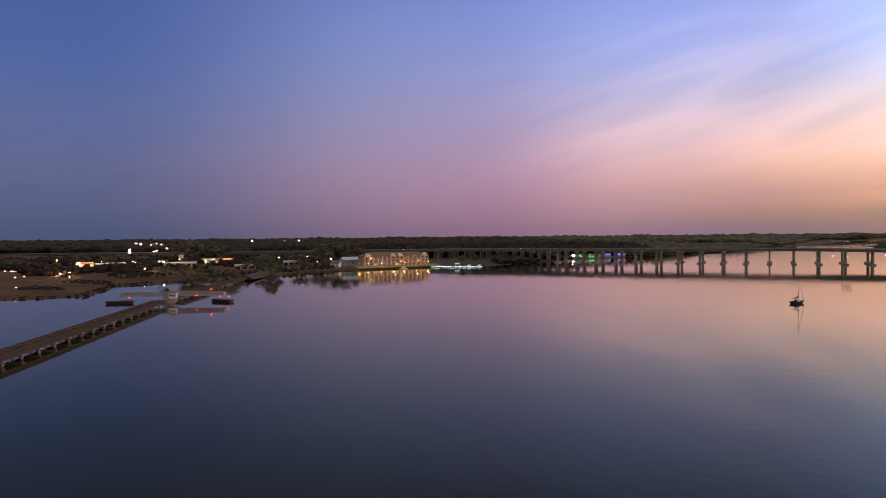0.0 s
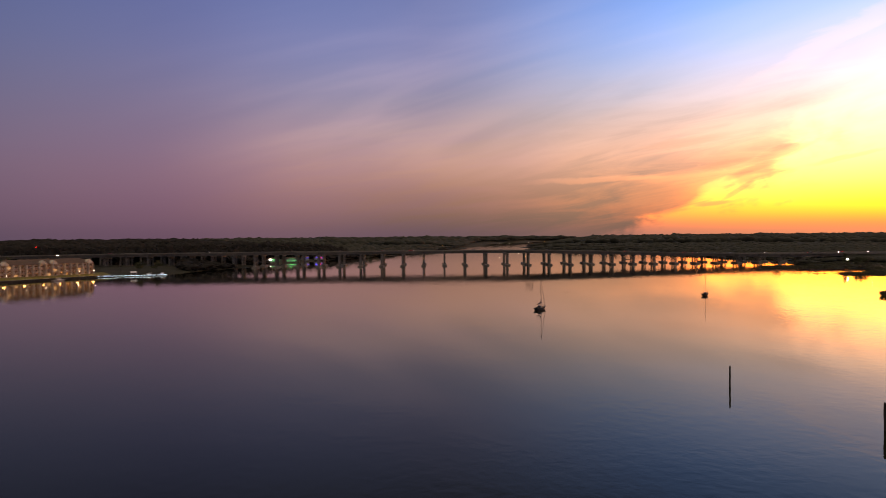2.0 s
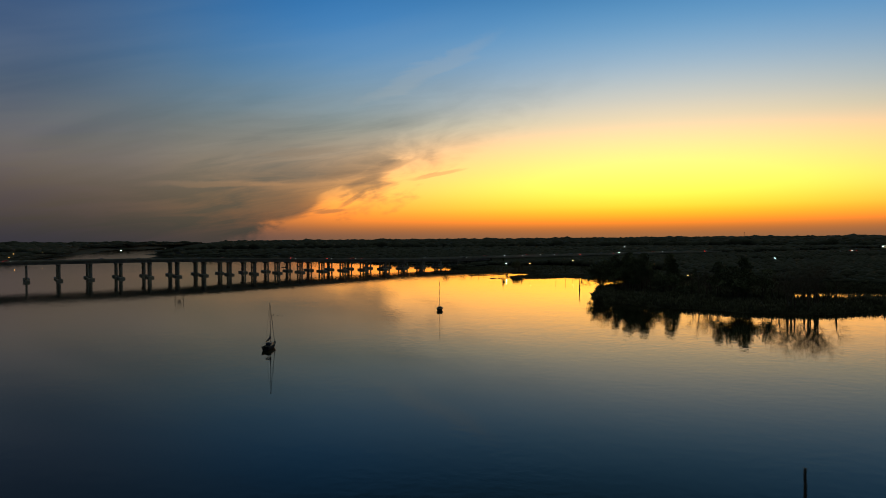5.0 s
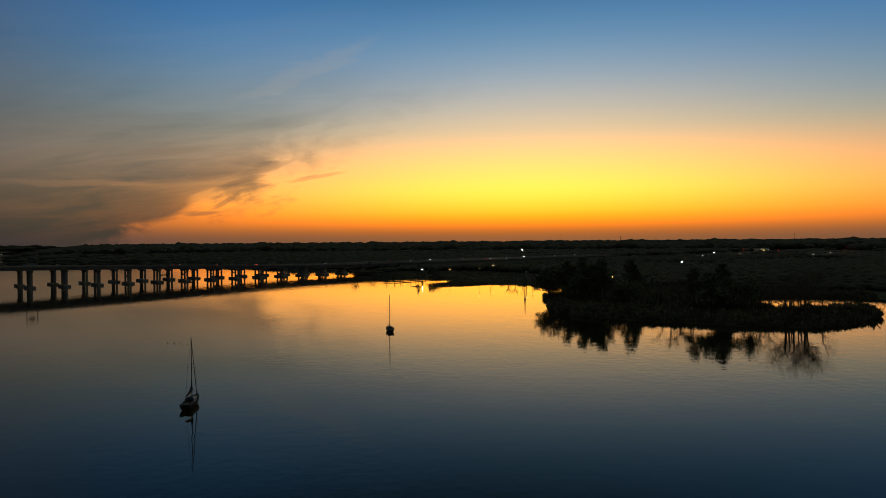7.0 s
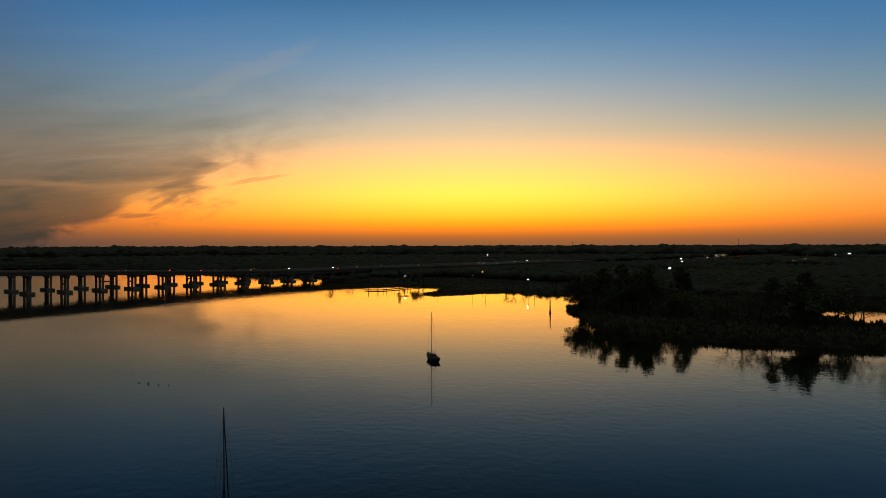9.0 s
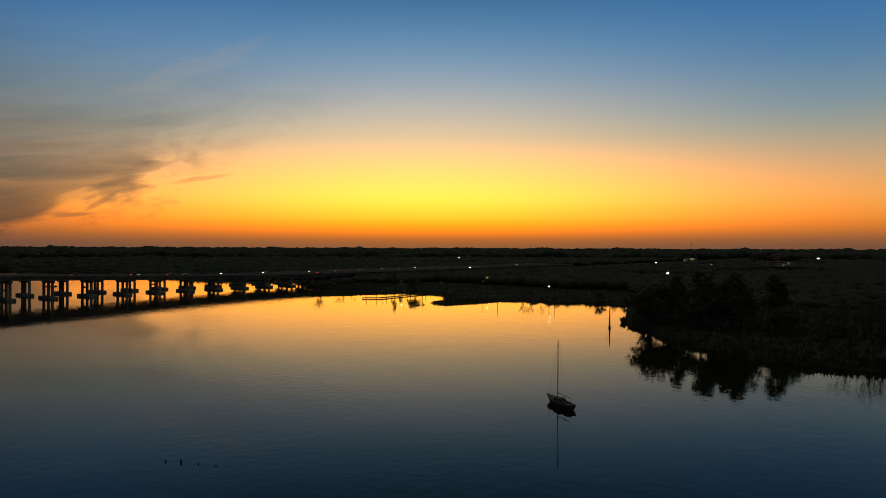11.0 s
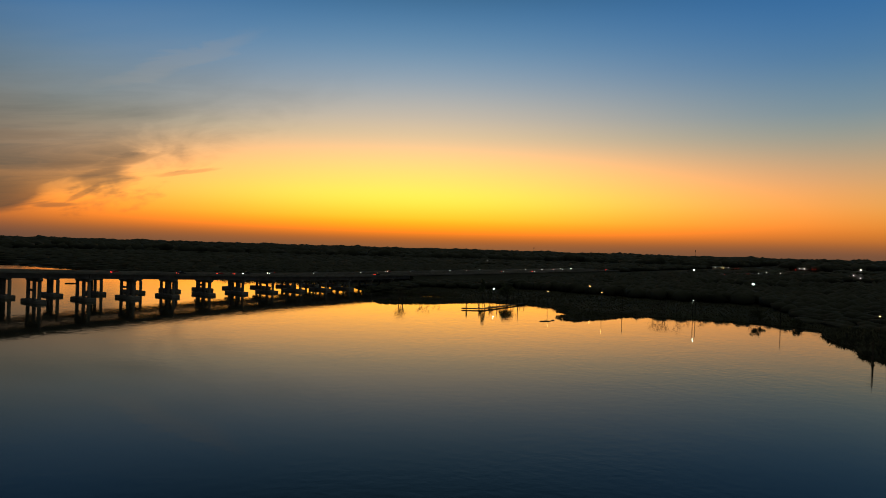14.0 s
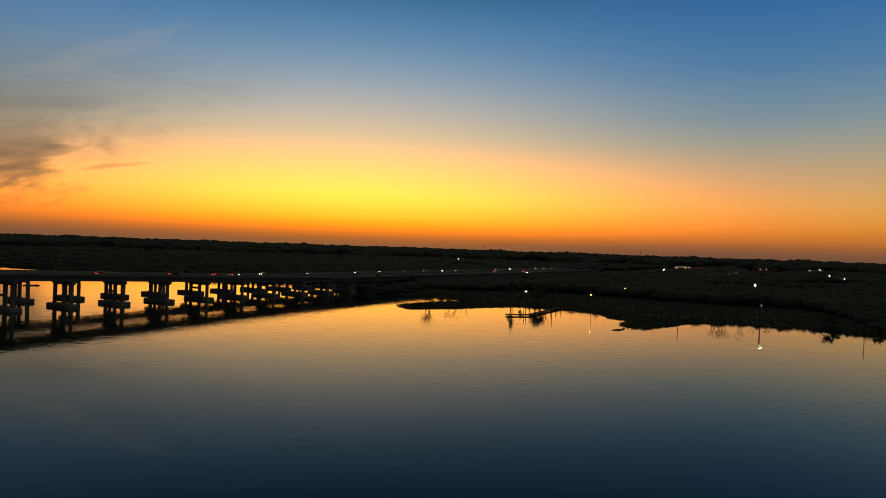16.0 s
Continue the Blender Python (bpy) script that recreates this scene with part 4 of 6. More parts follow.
def sailboat(m, L, mast, hull_mat, label, furled, cover):
    ob = thing("sailboat", m, label, "sailboat", "anchored sailboats")
    hull, deck = hull_mesh(L, L * 0.31, 0.5, 0.95)
    h = part("hull", hull, hull_mat, ob, smooth=True)
    stripe = bmesh.new()
    for s in (-1, 1):
        rod(stripe, (-L * 0.42, s * L * 0.128, 0.86), (L * 0.05, s * L * 0.152, 0.9), 0.035, 0.035, 5)
    part("rubbing_strake", stripe, TIMBER, h)
    part("deck", deck, DECKGREY, ob)
    cab = bmesh.new()
    prof = [(-L * 0.10, 0.85, 1.48), (L * 0.02, 0.85, 1.55), (L * 0.13, 0.78, 1.45), (L * 0.22, 0.45, 1.15)]
    low = [[cab.verts.new((x, s * w, 0.9)) for x, w, z in prof] for s in (-1, 1)]
    top = [[cab.verts.new((x, s * w * 0.84, z)) for x, w, z in prof] for s in (-1, 1)]
    for i in range(3):
        cab.faces.new((low[0][i], low[0][i + 1], top[0][i + 1], top[0][i]))
        cab.faces.new((low[1][i + 1], low[1][i], top[1][i], top[1][i + 1]))
        cab.faces.new((top[0][i], top[0][i + 1], top[1][i + 1], top[1][i]))
    cab.faces.new((low[0][0], top[0][0], top[1][0], low[1][0]))
    cab.faces.new((low[0][3], low[1][3], top[1][3], top[0][3]))
    c = part("cabin", cab, GELCOAT if cover else DECKGREY, ob)
    for s in (-1, 1):
        for x0 in (-0.06, 0.05):
            part("porthole", boxed(L * x0, L * x0 + 0.75, s * 0.815 - 0.02, s * 0.815 + 0.02, 1.12, 1.3, bevel=0.015), GLASS, c)
    cock = bmesh.new()
    box(cock, -L * 0.40, -L * 0.12, -0.62, -0.5, 0.88, 1.12, 0.02)
    box(cock, -L * 0.40, -L * 0.12, 0.5, 0.62, 0.88, 1.12, 0.02)
    part("cockpit_coaming", cock, TIMBER, ob)
    x = L * 0.10
    part("mast", rodded((x, 0, 1.4), (x - 0.12, 0, mast), 0.10, 0.065, sides=10), ALU, ob)
    part("boom", rodded((x - 0.1, 0, 2.25), (-L * 0.46, 0, 2.2), 0.06, 0.055, sides=8), ALU, ob)
    if cover:
        sc = bmesh.new()
        pts = 9
        for i in range(pts):
            t0, t1 = i / pts, (i + 1) / pts
            r0 = 0.30 - 0.17 * t0
            r1 = 0.30 - 0.17 * t1
            rod(sc, (x - 0.12 - t0 * (x + L * 0.33), 0, 2.42 + 0.55 * (1 - t0) ** 2), (x - 0.12 - t1 * (x + L * 0.33), 0, 2.42 + 0.55 * (1 - t1) ** 2), r0, r1, 8)
        rod(sc, (x - 0.12, 0, 4.3), (x - 0.2, 0, 3.5), 0.09, 0.16, 8)
        rod(sc, (x - 0.2, 0, 3.5), (x - 0.4, 0, 2.7), 0.16, 0.34, 8)
        part("sail_cover", sc, NAVY, ob, "dark canvas sail cover bundled on the boom", smooth=True)
        part("spray_hood", ball(bmesh.new(), (-L * 0.10, 0, 1.4), 0.78, 2, 0.6), NAVY, ob, smooth=True)
    part("spreader", rodded((x - 0.05, -0.75, mast * 0.55), (x - 0.05, 0.75, mast * 0.55), 0.025, 0.025, sides=5), ALU, ob)
    bow, stern = (L * 0.52, 0, 1.25), (-L * 0.48, 0, 1.0)
    part("forestay", rodded(bow, (x - 0.08, 0, mast * 0.97), 0.075 if furled else 0.011, 0.05 if furled else 0.011, sides=6), NAVY if furled else DARKSTEEL, ob)
    part("backstay", rodded(stern, (x - 0.12, 0, mast), 0.010, 0.010, sides=4), DARKSTEEL, ob)
    for s in (-1, 1):
        st = bmesh.new()
        rod(st, (x - 0.1, s * L * 0.14, 1.0), (x - 0.05, s * 0.75, mast * 0.55), 0.009, 0.009, 4)
        rod(st, (x - 0.05, s * 0.75, mast * 0.55), (x - 0.11, 0, mast * 0.97), 0.009, 0.009, 4)
        part("shroud", st, DARKSTEEL, ob)
    rail = bmesh.new()
    for s in (-1, 1):
        for i in range(6):
            xx = -L * 0.42 + i * L * 0.15
            y = s * L * 0.145 * (1 - max(0, (xx / L - 0.05)) * 1.35)
            rod(rail, (xx, y, 0.95), (xx, y, 1.5), 0.016, 0.016, 4)
    part("stanchions", rail, DARKSTEEL, ob)
    pp = bmesh.new()
    for a, b in (((L * 0.40, -0.55, 1.1), (L * 0.42, -0.5, 1.75)), ((L * 0.40, 0.55, 1.1), (L * 0.42, 0.5, 1.75)), ((L * 0.42, -0.5, 1.75), (L * 0.54, 0, 1.85)), ((L * 0.42, 0.5, 1.75), (L * 0.54, 0, 1.85))):
        rod(pp, a, b, 0.02, 0.02, 5)
    part("pulpit", pp, DARKSTEEL, ob)
    part("rudder", boxed(-L * 0.50, -L * 0.45, -0.04, 0.04, -0.6, 0.75, bevel=0.02), hull_mat, ob)
    out = boxed(-L * 0.53, -L * 0.485, 0.25, 0.6, 0.55, 1.15, bevel=0.06)
    part("outboard_motor", out, DARKSTEEL, ob)
    return ob


def heading(az):
    return 90 - az


sailboat(pose(152.25, 284.45, 0, 0, 0, heading(64)), 7.9, 12.7, NAVY_HULL, "dark-blue-hulled sailboat with a pale cabin and dark sail cover, at anchor", True, True)
sailboat(pose(257.7, 293.2, 0, 0, 0, heading(59)), 8.7, 12.4, GREY_HULL, "weathered grey sailboat with a bare mast anchored on the river", False, False)


# ---- piles and a dead cypress in the water ----
def pile(x, y, h, r, lean=(0.0, 0.0), label="weathered timber mooring pile standing in the water", group=""):
    ob = thing("mooring_pile", pose(x, y, 0), label, "pile", group)
    bm = bmesh.new()
    rnd = random.Random(int(x * 7 + y))
    p = Vector((0, 0, -2.5))
    steps = 7
    for i in range(steps):
        q = Vector((lean[0] * (i + 1) / steps + rnd.uniform(-0.03, 0.03), lean[1] * (i + 1) / steps + rnd.uniform(-0.03, 0.03), -2.5 + (h + 2.5) * (i + 1) / steps))
        rod(bm, p, q, r * (1.05 - 0.03 * i), r * (1.02 - 0.03 * i), 10)
        p = q
    part("shaft", bm, TIMBER, ob)
    part("cap", rodded(p - Vector((0, 0, 0.02)), p + Vector((0.0, 0, 0.12)), r * 0.95, r * 0.3, sides=10), DARKSTEEL, ob)
    return ob


pile(103.2, 151.4, 4.15, 0.19, (0.10, 0.02))
pile(99.3, 119.8, 4.3, 0.22, (-0.04, 0.05))
for i, (x, y) in enumerate(((212.0, 338.6), (212.2, 341.4), (212.4, 344.2), (212.3, 346.6))):
    pile(x, y, (0.06, 0.10, 0.34, 0.20)[i], 0.13, (0.03 * i, 0), "broken-off timber pile stump just above the water", "row of pile stumps")


def drift_log(x, y, length, yaw):
    ob = thing("drift_log", pose(x, y, 0.0, 0, 0, yaw), "dark waterlogged log floating off the shore", "log", "drift logs")
    v, f = [], []
    grow(v, f, Vector((-length / 2, 0, 0.0)), Vector((0.1 * length, 0.15, 0.14)), 0.22, 0.28, 8)
    grow(v, f, Vector((0.1 * length, 0.15, 0.14)), Vector((length / 2, 0.1, 0.02)), 0.28, 0.12, 8)
    raw_part("trunk", v, f, BARK, ob)
    v, f = [], []
    grow(v, f, Vector((0.05 * length, 0.1, 0.2)), Vector((0.2 * length, 0.6, 0.75)), 0.09, 0.04, 5)
    raw_part("broken_limb", v, f, BARK, ob)


drift_log(464.8, 372.4, 5.2, -62)
drift_log(469.6, 369.4, 2.2, -40)


def snag():
    ob = thing("dead_cypress", pose(387.9, 277.8, 0), "dead leafless cypress trunk with a flared base standing in the water", "tree")
    v, f = [], []
    rnd = random.Random(4)
    prof = [(-1.5, 0.8), (0.0, 0.6), (0.5, 0.42), (1.2, 0.3), (2.5, 0.26), (4.5, 0.2), (6.2, 0.14), (7.4, 0.06)]
    for (z0, r0), (z1, r1) in zip(prof, prof[1:]):
        grow(v, f, Vector((0.02 * z0, 0, z0)), Vector((0.02 * z1, 0, z1)), r0, r1, 8)
    raw_part("trunk", v, f, BARK, ob)
    for z in (3.4, 4.4, 4.9, 5.6, 6.2, 6.7):
        v, f = [], []
        t = rnd.uniform(0, 6.28)
        ln = rnd.uniform(0.7, 1.7)
        a = Vector((0.02 * z, 0, z))
        b = a + Vector((math.cos(t) * ln, math.sin(t) * ln, rnd.uniform(-0.1, 0.35)))
        grow(v, f, a, b, 0.07, 0.03, 4)
        grow(v, f, b, b + Vector((math.cos(t + 0.8) * 0.5, math.sin(t + 0.8) * 0.5, 0.25)), 0.03, 0.015, 3)
        raw_part("branch", v, f, BARK, ob)


snag()


# ---- railway trestle and open swing bridge ----
def build_trestle():
    def line(y):
        return -112.3 - 0.146 * (y - 186) if y < 320 else -131.9 - 0.075 * (y - 320)

    for lo, hi, lab in ((-70, 302, "long low timber railway trestle crossing the river"), (330, 478, "low timber railway trestle reaching the marshy bank")):
        yaw = math.degrees(math.atan2(hi - lo, line(hi) - line(lo)))
        L = math.hypot(hi - lo, line(hi) - line(lo))
        ob = thing("railway_trestle", pose(line(lo), lo, 0, 0, 0, yaw), lab, "trestle", "railway trestles")
        bay = 9.6
        n = int(L / bay)
        dk = link_mesh("deck_bay", boxed(0, bay - 0.05, -2.7, 2.7, 2.15, 2.5), BALLAST)
        cu = link_mesh("kerb_timber", boxed(0, bay - 0.05, -0.14, 0.14, 2.5, 2.8, bevel=0.03), TIMBER)
        st = link_mesh("stringer", boxed(0, bay, -0.22, 0.22, 1.25, 2.15), TIMBER)
        cp = link_mesh("bent_cap", boxed(-0.5, 0.5, -2.65, 2.65, 0.75, 1.28, bevel=0.05), CONCRETE)
        pl = link_mesh("bent_pile", rodded((0, 0, -2.5), (0, 0, 0.8), 0.34, 0.3, sides=9), CONCRETE)
        ti = link_mesh("sleeper", boxed(-0.12, 0.12, -1.3, 1.3, 2.5, 2.66), TIMBER)
        for i in range(n):
            share("deck_bay", dk, ob, Matrix.Translation((i * bay, 0, 0)))
            for y in (-2.55, 2.55):
                share("kerb_timber", cu, ob, Matrix.Translation((i * bay, y, 0)))
            for y in (-2.4, -0.8, 0.8, 2.4):
                share("stringer", st, ob, Matrix.Translation((i * bay, y, 0)))
            c = share("bent_cap", cp, ob, Matrix.Translation((i * bay, 0, 0)))
            for y in (-2.2, 0.0, 2.2):
                share("bent_pile", pl, c, Matrix.Translation((0, y, 0)))
            for k in range(6):
                share("sleeper", ti, ob, Matrix.Translation((i * bay + 0.8 + k * 1.6, 0, 0)))
        for y in (-0.74, 0.74):
            part("rail", boxed(0, n * bay, y - 0.05, y + 0.05, 2.66, 2.82), RUST, ob)
        for p in (dk, cu, st, cp, pl, ti):
            bpy.data.objects.remove(p)


build_trestle()


PALE_PLANK = material("weathered_grey_planks", (0.16, 0.15, 0.14), 0.9, vary=0.3, scale=0.6, fine=8.0, bump=0.4)


def build_swing():
    c = Vector((-131.5, 315.8, 0))
    ob = thing("swing_bridge", pose(c.x, c.y, 0, 0, 0, 4), "pale steel plate-girder railway swing bridge standing open", "bridge")
    for y in (-1.7, 1.7):
        g = bmesh.new()
        box(g, -21, 26, y - 0.05, y + 0.05, 3.2, 4.9)
        box(g, -21, 26, y - 0.28, y + 0.28, 4.85, 5.05)
        box(g, -21, 26, y - 0.28, y + 0.28, 3.1, 3.28)
        for i in range(24):
            x = -20.5 + i * 2.0
            box(g, x - 0.05, x + 0.05, y - 0.22, y + 0.22, 3.2, 4.9)
        part("girder", g, STEEL, ob)
    part("track_deck", boxed(-21, 26, -1.5, 1.5, 3.3, 3.6), TIMBER, ob)
    for x0, x1 in ((-21.6, -21.0), (26.0, 26.6)):
        part("end_beam", boxed(x0, x1, -1.9, 1.9, 3.1, 4.6, bevel=0.05), STEEL, ob)
    for y in (-0.74, 0.74):
        part("rail", boxed(-21, 26, y - 0.05, y + 0.05, 3.6, 3.76), RUST, ob)
    part("pivot_drum", rodded((0, 0, 1.2), (0, 0, 3.1), 2.4, 2.2, sides=20), STEEL, ob)
    pier = thing("pivot_pier", pose(c.x, c.y, 0), "round pale concrete pivot pier under the swing bridge", "pier")
    part("drum", rodded((0, 0, -2.5), (0, 0, 1.2), 3.3, 3.0, sides=24), CONCRETE, pier)
    hs = thing("bridge_cabin", pose(c.x + 3.5, c.y - 2.8, 2.0, 0, 0, 4), "small white bridge tender's cabin on the swing span", "cabin")
    part("platform", boxed(-2.2, 2.2, -1.6, 1.6, 0, 0.25), TIMBER, hs)
    w = part("wall", boxed(-1.7, 1.7, -1.2, 1.2, 0.25, 2.9, bevel=0.03), WHITE, hs)
    for x in (-1.0, 0.0, 1.0):
        part("window", boxed(x - 0.33, x + 0.33, -1.24, -1.2, 1.2, 2.2), GLASS, w)
    rf = bmesh.new()
    a = [rf.verts.new(p) for p in ((-2.0, -1.5, 2.9), (2.0, -1.5, 2.9), (2.0, 1.5, 2.9), (-2.0, 1.5, 2.9))]
    b = [rf.verts.new(p) for p in ((-1.0, 0, 3.7), (1.0, 0, 3.7))]
    for fc in ((a[0], a[1], b[1], b[0]), (a[1], a[2], b[1]), (a[2], a[3], b[0], b[1]), (a[3], a[0], b[0]), (a[3], a[2], a[1], a[0])):
        rf.faces.new(fc)
    part("roof", rf, ROOF, hs)
    # timber fenders at the ends of the open span
    for x, y, yaw, n in ((-159.0, 311.5, 2, 8), (-111.0, 317.5, -20, 7)):
        fd = thing("timber_fender", pose(x, y, 0, 0, 0, yaw), "dark timber fender of piles and planks in the water", "fender", "swing bridge fenders")
        pm = link_mesh("fender_pile", rodded((0, 0, -2.5), (0, 0, 1.45), 0.2, 0.17, sides=8), TIMBER)
        for i in range(n):
            for s in (0, 2.6):
                share("fender_pile", pm, fd, Matrix.Translation((i * 1.6, s, 0)))
        for z in (0.3, 0.8):
            for s in (-0.25, 2.85):
                part("wale", boxed(-0.4, n * 1.6 - 1.2, s - 0.1, s + 0.1, z, z + 0.4, bevel=0.02), TIMBER, fd)
        part("sheathing", boxed(-0.3, n * 1.6 - 1.3, 0.3, 2.3, -0.8, 0.9), TIMBER, fd)
        part("walkway", boxed(-0.4, n * 1.6 - 1.2, -0.1, 2.7, 1.2, 1.35), PALE_PLANK, fd)
        bpy.data.objects.remove(pm)


build_swing()


# ---- lamps ----
def lamp(x, y, z, mat, r=0.22, group="street lamps", label="slim steel street lamp with a lit head", base=None):
    g = float(ground_height(x, y)) if base is None else base
    ob = thing("street_lamp", pose(x, y, g), label, "street lamp", group)
    h = max(z - g, 1.2)
    part("post", rodded((0, 0, 0), (0, 0, h), 0.11, 0.07, sides=8), DARKSTEEL, ob)
    part("arm", rodded((0, 0, h - 0.05), (0.55, 0, h + 0.12), 0.05, 0.04, sides=6), DARKSTEEL, ob)
    hd = part("lamp_head", boxed(0.35, 1.05, -0.17, 0.17, h + 0.08, h + 0.24, bevel=0.04), DARKSTEEL, ob)
    part("lens", ball(bmesh.new(), (0.7, 0, h + 0.02), r, 2, 0.75), mat, hd, "lit lamp glass")
    return ob


def beacon(x, y, z, base, mat=None, r=0.2):
    ob = thing("marker_light", pose(x, y, base), "small red navigation light on a short post", "marker light", "navigation lights")
    part("post", rodded((0, 0, 0), (0, 0, z - base), 0.06, 0.05, sides=6), DARKSTEEL, ob)
    part("lens", ball(bmesh.new(), (0, 0, z - base + 0.12), r, 2), mat or LAMP_RED, ob)


for x, y, z, b in ((-149.0, 313.0, 2.6, 1.35), (-111.5, 317.4, 6.0, 5.05), (-102.8, 316.0, 2.6, 1.35), (-107.5, 318.0, 2.4, 1.35), (-117.5, 314.2, 3.2, 2.0)):
    beacon(x, y, z, b)

# lamps along the far shore and roads behind it
for x, y, z, mat, r in ((552.5, 403.7, 7.9, LAMP_COOL, 0.34), (534.7, 373.1, 8.7, LAMP_WARM, 0.3), (573.7, 349.7, 10.4, LAMP_WARM, 0.32), (524.2, 345.8, 9.9, LAMP_WARM, 0.22),
                        (465.4, 242.5, 8.1, LAMP_WARM, 0.34), (404.5, 221.2, 8.5, LAMP_WARM, 0.30), (774.7, 206.9, 7.4, LAMP_COOL, 0.85),
                        (1191.0, 477.8, 14.4, LAMP_WHITE, 0.6), (777, 207, 3.6, LAMP_WHITE, 0.25), (777, 394, 11, LAMP_WHITE, 0.3), (895, 140, 6.5, LAMP_COOL, 0.35),
                        (916, 67, 12, LAMP_WHITE, 0.35), (1020, 32, 12.5, LAMP_WHITE, 0.4), (1352, -110, 15, LAMP_WHITE, 0.6), (1372, -118, 15, LAMP_WHITE, 0.4), (1330, -84, 14, LAMP_WHITE, 0.35), (1263, 163, 8, LAMP_WHITE, 0.8), (1871, -43, 16, LAMP_WHITE, 0.7)):
    lamp(x, y, z, mat, r, "shore and road lamps")


def hooded_lamp(x, y, z):
    """A shore lamp under a wide shade that throws its light down on the water."""
    g = float(ground_height(x, y))
    ob = thing("street_lamp", pose(x, y, g), "shore lamp on a timber pole with a wide dark shade", "street lamp", "shore and road lamps")
    h = z - g
    part("post", rodded((0, 0, 0), (0, 0, h + 0.4), 0.14, 0.10, sides=8), TIMBER, ob)
    part("arm", rodded((0, 0, h + 0.3), (-0.9, 0, h + 0.42), 0.05, 0.04, sides=6), DARKSTEEL, ob)
    shade = part("shade", rodded((-0.9, 0, h - 0.15), (-0.9, 0, h + 0.35), 0.66, 0.14, sides=16), DARKSTEEL, ob)
    part("lens", ball(bmesh.new(), (-0.9, 0, h - 0.13), 0.52, 2, 0.18), LAMP_COOL, shade, "lit lamp glass")


hooded_lamp(505.4, 305.3, 9.0)


# ---- town lamps on the north bank ----
for x, y, z, mat, r in ((-406, 695, 9, TOWN_WARM, 0.40), (-366, 621, 7, TOWN_WHITE, 0.34), (-343, 662, 9, TOWN_COOL, 0.32), (-297, 636, 9, TOWN_COOL, 0.36), (-266, 628, 9, TOWN_COOL, 0.55),
                        (-412, 868, 16, TOWN_WHITE, 0.9), (-385, 889, 16, TOWN_WHITE, 0.75), (-455, 1088, 16, TOWN_WHITE, 0.5), (-391, 627, 7, TOWN_WARM, 0.34), (-372, 577, 5, TOWN_WARM, 0.22),
                        (-336, 551, 5, TOWN_WHITE, 0.2), (-303, 527, 5, TOWN_WHITE, 0.3), (-210, 845, 9, TOWN_WHITE, 0.36), (-156, 755, 9, TOWN_WHITE, 0.36), (-126, 660, 7, TOWN_WHITE, 0.28),
                        (-117, 683, 9, TOWN_WHITE, 0.45), (-98, 660, 9, TOWN_WHITE, 0.45), (-420, 1451, 26, TOWN_WHITE, 1.1), (-339, 1348, 25, TOWN_WHITE, 1.0), (-319, 1324, 25, TOWN_WHITE, 0.8),
                        (-329, 1507, 26, TOWN_WHITE, 0.9), (-90, 1000, 21, TOWN_WHITE, 0.55), (-82, 1010, 22, LAMP_RED, 0.6), (-50, 828, 15, TOWN_WHITE, 0.4), (-596, 1226, 18, TOWN_WHITE, 0.7),
                        (-652, 1263, 18, TOWN_WARM, 0.9), (-323, 958, 16, TOWN_WHITE, 0.4)):
    lamp(x, y, z, mat, r * 0.75, "town street lamps")
for i in range(7):
    lamp(-548 + i * 13 - 30, 1202 + (i * 37) % 23, 21 + (i * 5) % 3, TOWN_WHITE if i % 3 else TOWN_WARM, 0.45 + 0.2 * (i in (2, 3)), "lot lamps")

# low lamps of the car parks and shop fronts by the marsh
for x, y, z, mat, r in ((-355, 535, 6, TOWN_WARM, 0.35), (-348, 551, 7, TOWN_WARM, 0.35), (-392, 629, 8, TOWN_WARM, 0.4), (-418, 715, 9, TOWN_WARM, 0.6), (-360, 609, 8, TOWN_WARM, 0.4), (-286, 505, 6, TOWN_WARM, 0.35), (-268, 461, 5, TOWN_WHITE, 0.3),
                        (-302, 573, 7, TOWN_WARM, 0.35), (-245, 541, 6.5, TOWN_COOL, 0.4), (-298, 459, 5, TOWN_WARM, 0.3), (-274, 645, 9, TOWN_WHITE, 0.55), (-412, 868, 14, TOWN_WHITE, 0.9), (-391, 892, 14, TOWN_WHITE, 0.6), (-261, 460, 5, TOWN_WHITE, 0.3), (-300, 607, 7, TOWN_WARM, 0.3)):
    lamp(x, y, z, mat, r * 0.8, "car park lamps")
for x, y, z, mat, r in ((-319, 525, 4, TOWN_WARM, 0.26), (-292, 502, 5, TOWN_WHITE, 0.3), (-264, 467, 4, TOWN_WHITE, 0.24), (-321, 682, 8, TOWN_WARM, 0.3), (-417, 670, 6, TOWN_WARM, 0.4), (-245, 378, 3.5, TOWN_WARM, 0.2),
                        (-292, 731, 8, TOWN_WHITE, 0.4), (-299, 676, 5, TOWN_COOL, 0.4), (-164, 386, 3.5, TOWN_WHITE, 0.3), (-395, 762, 7, TOWN_WARM, 0.4), (-307, 713, 7, TOWN_WHITE, 0.35), (-464, 695, 6, TOWN_WARM, 0.45),
                        (-522, 1101, 14, TOWN_WHITE, 0.6), (-455, 1120, 14, TOWN_WHITE, 0.6), (-300, 556, 5, TOWN_WARM, 0.3), (-307, 483, 4, TOWN_WARM, 0.25), (-185, 741, 9, TOWN_WHITE, 0.4)):
    lamp(x, y, z, mat, r * 0.8, "car park lamps", "car park lamp with a lit head by the shops")

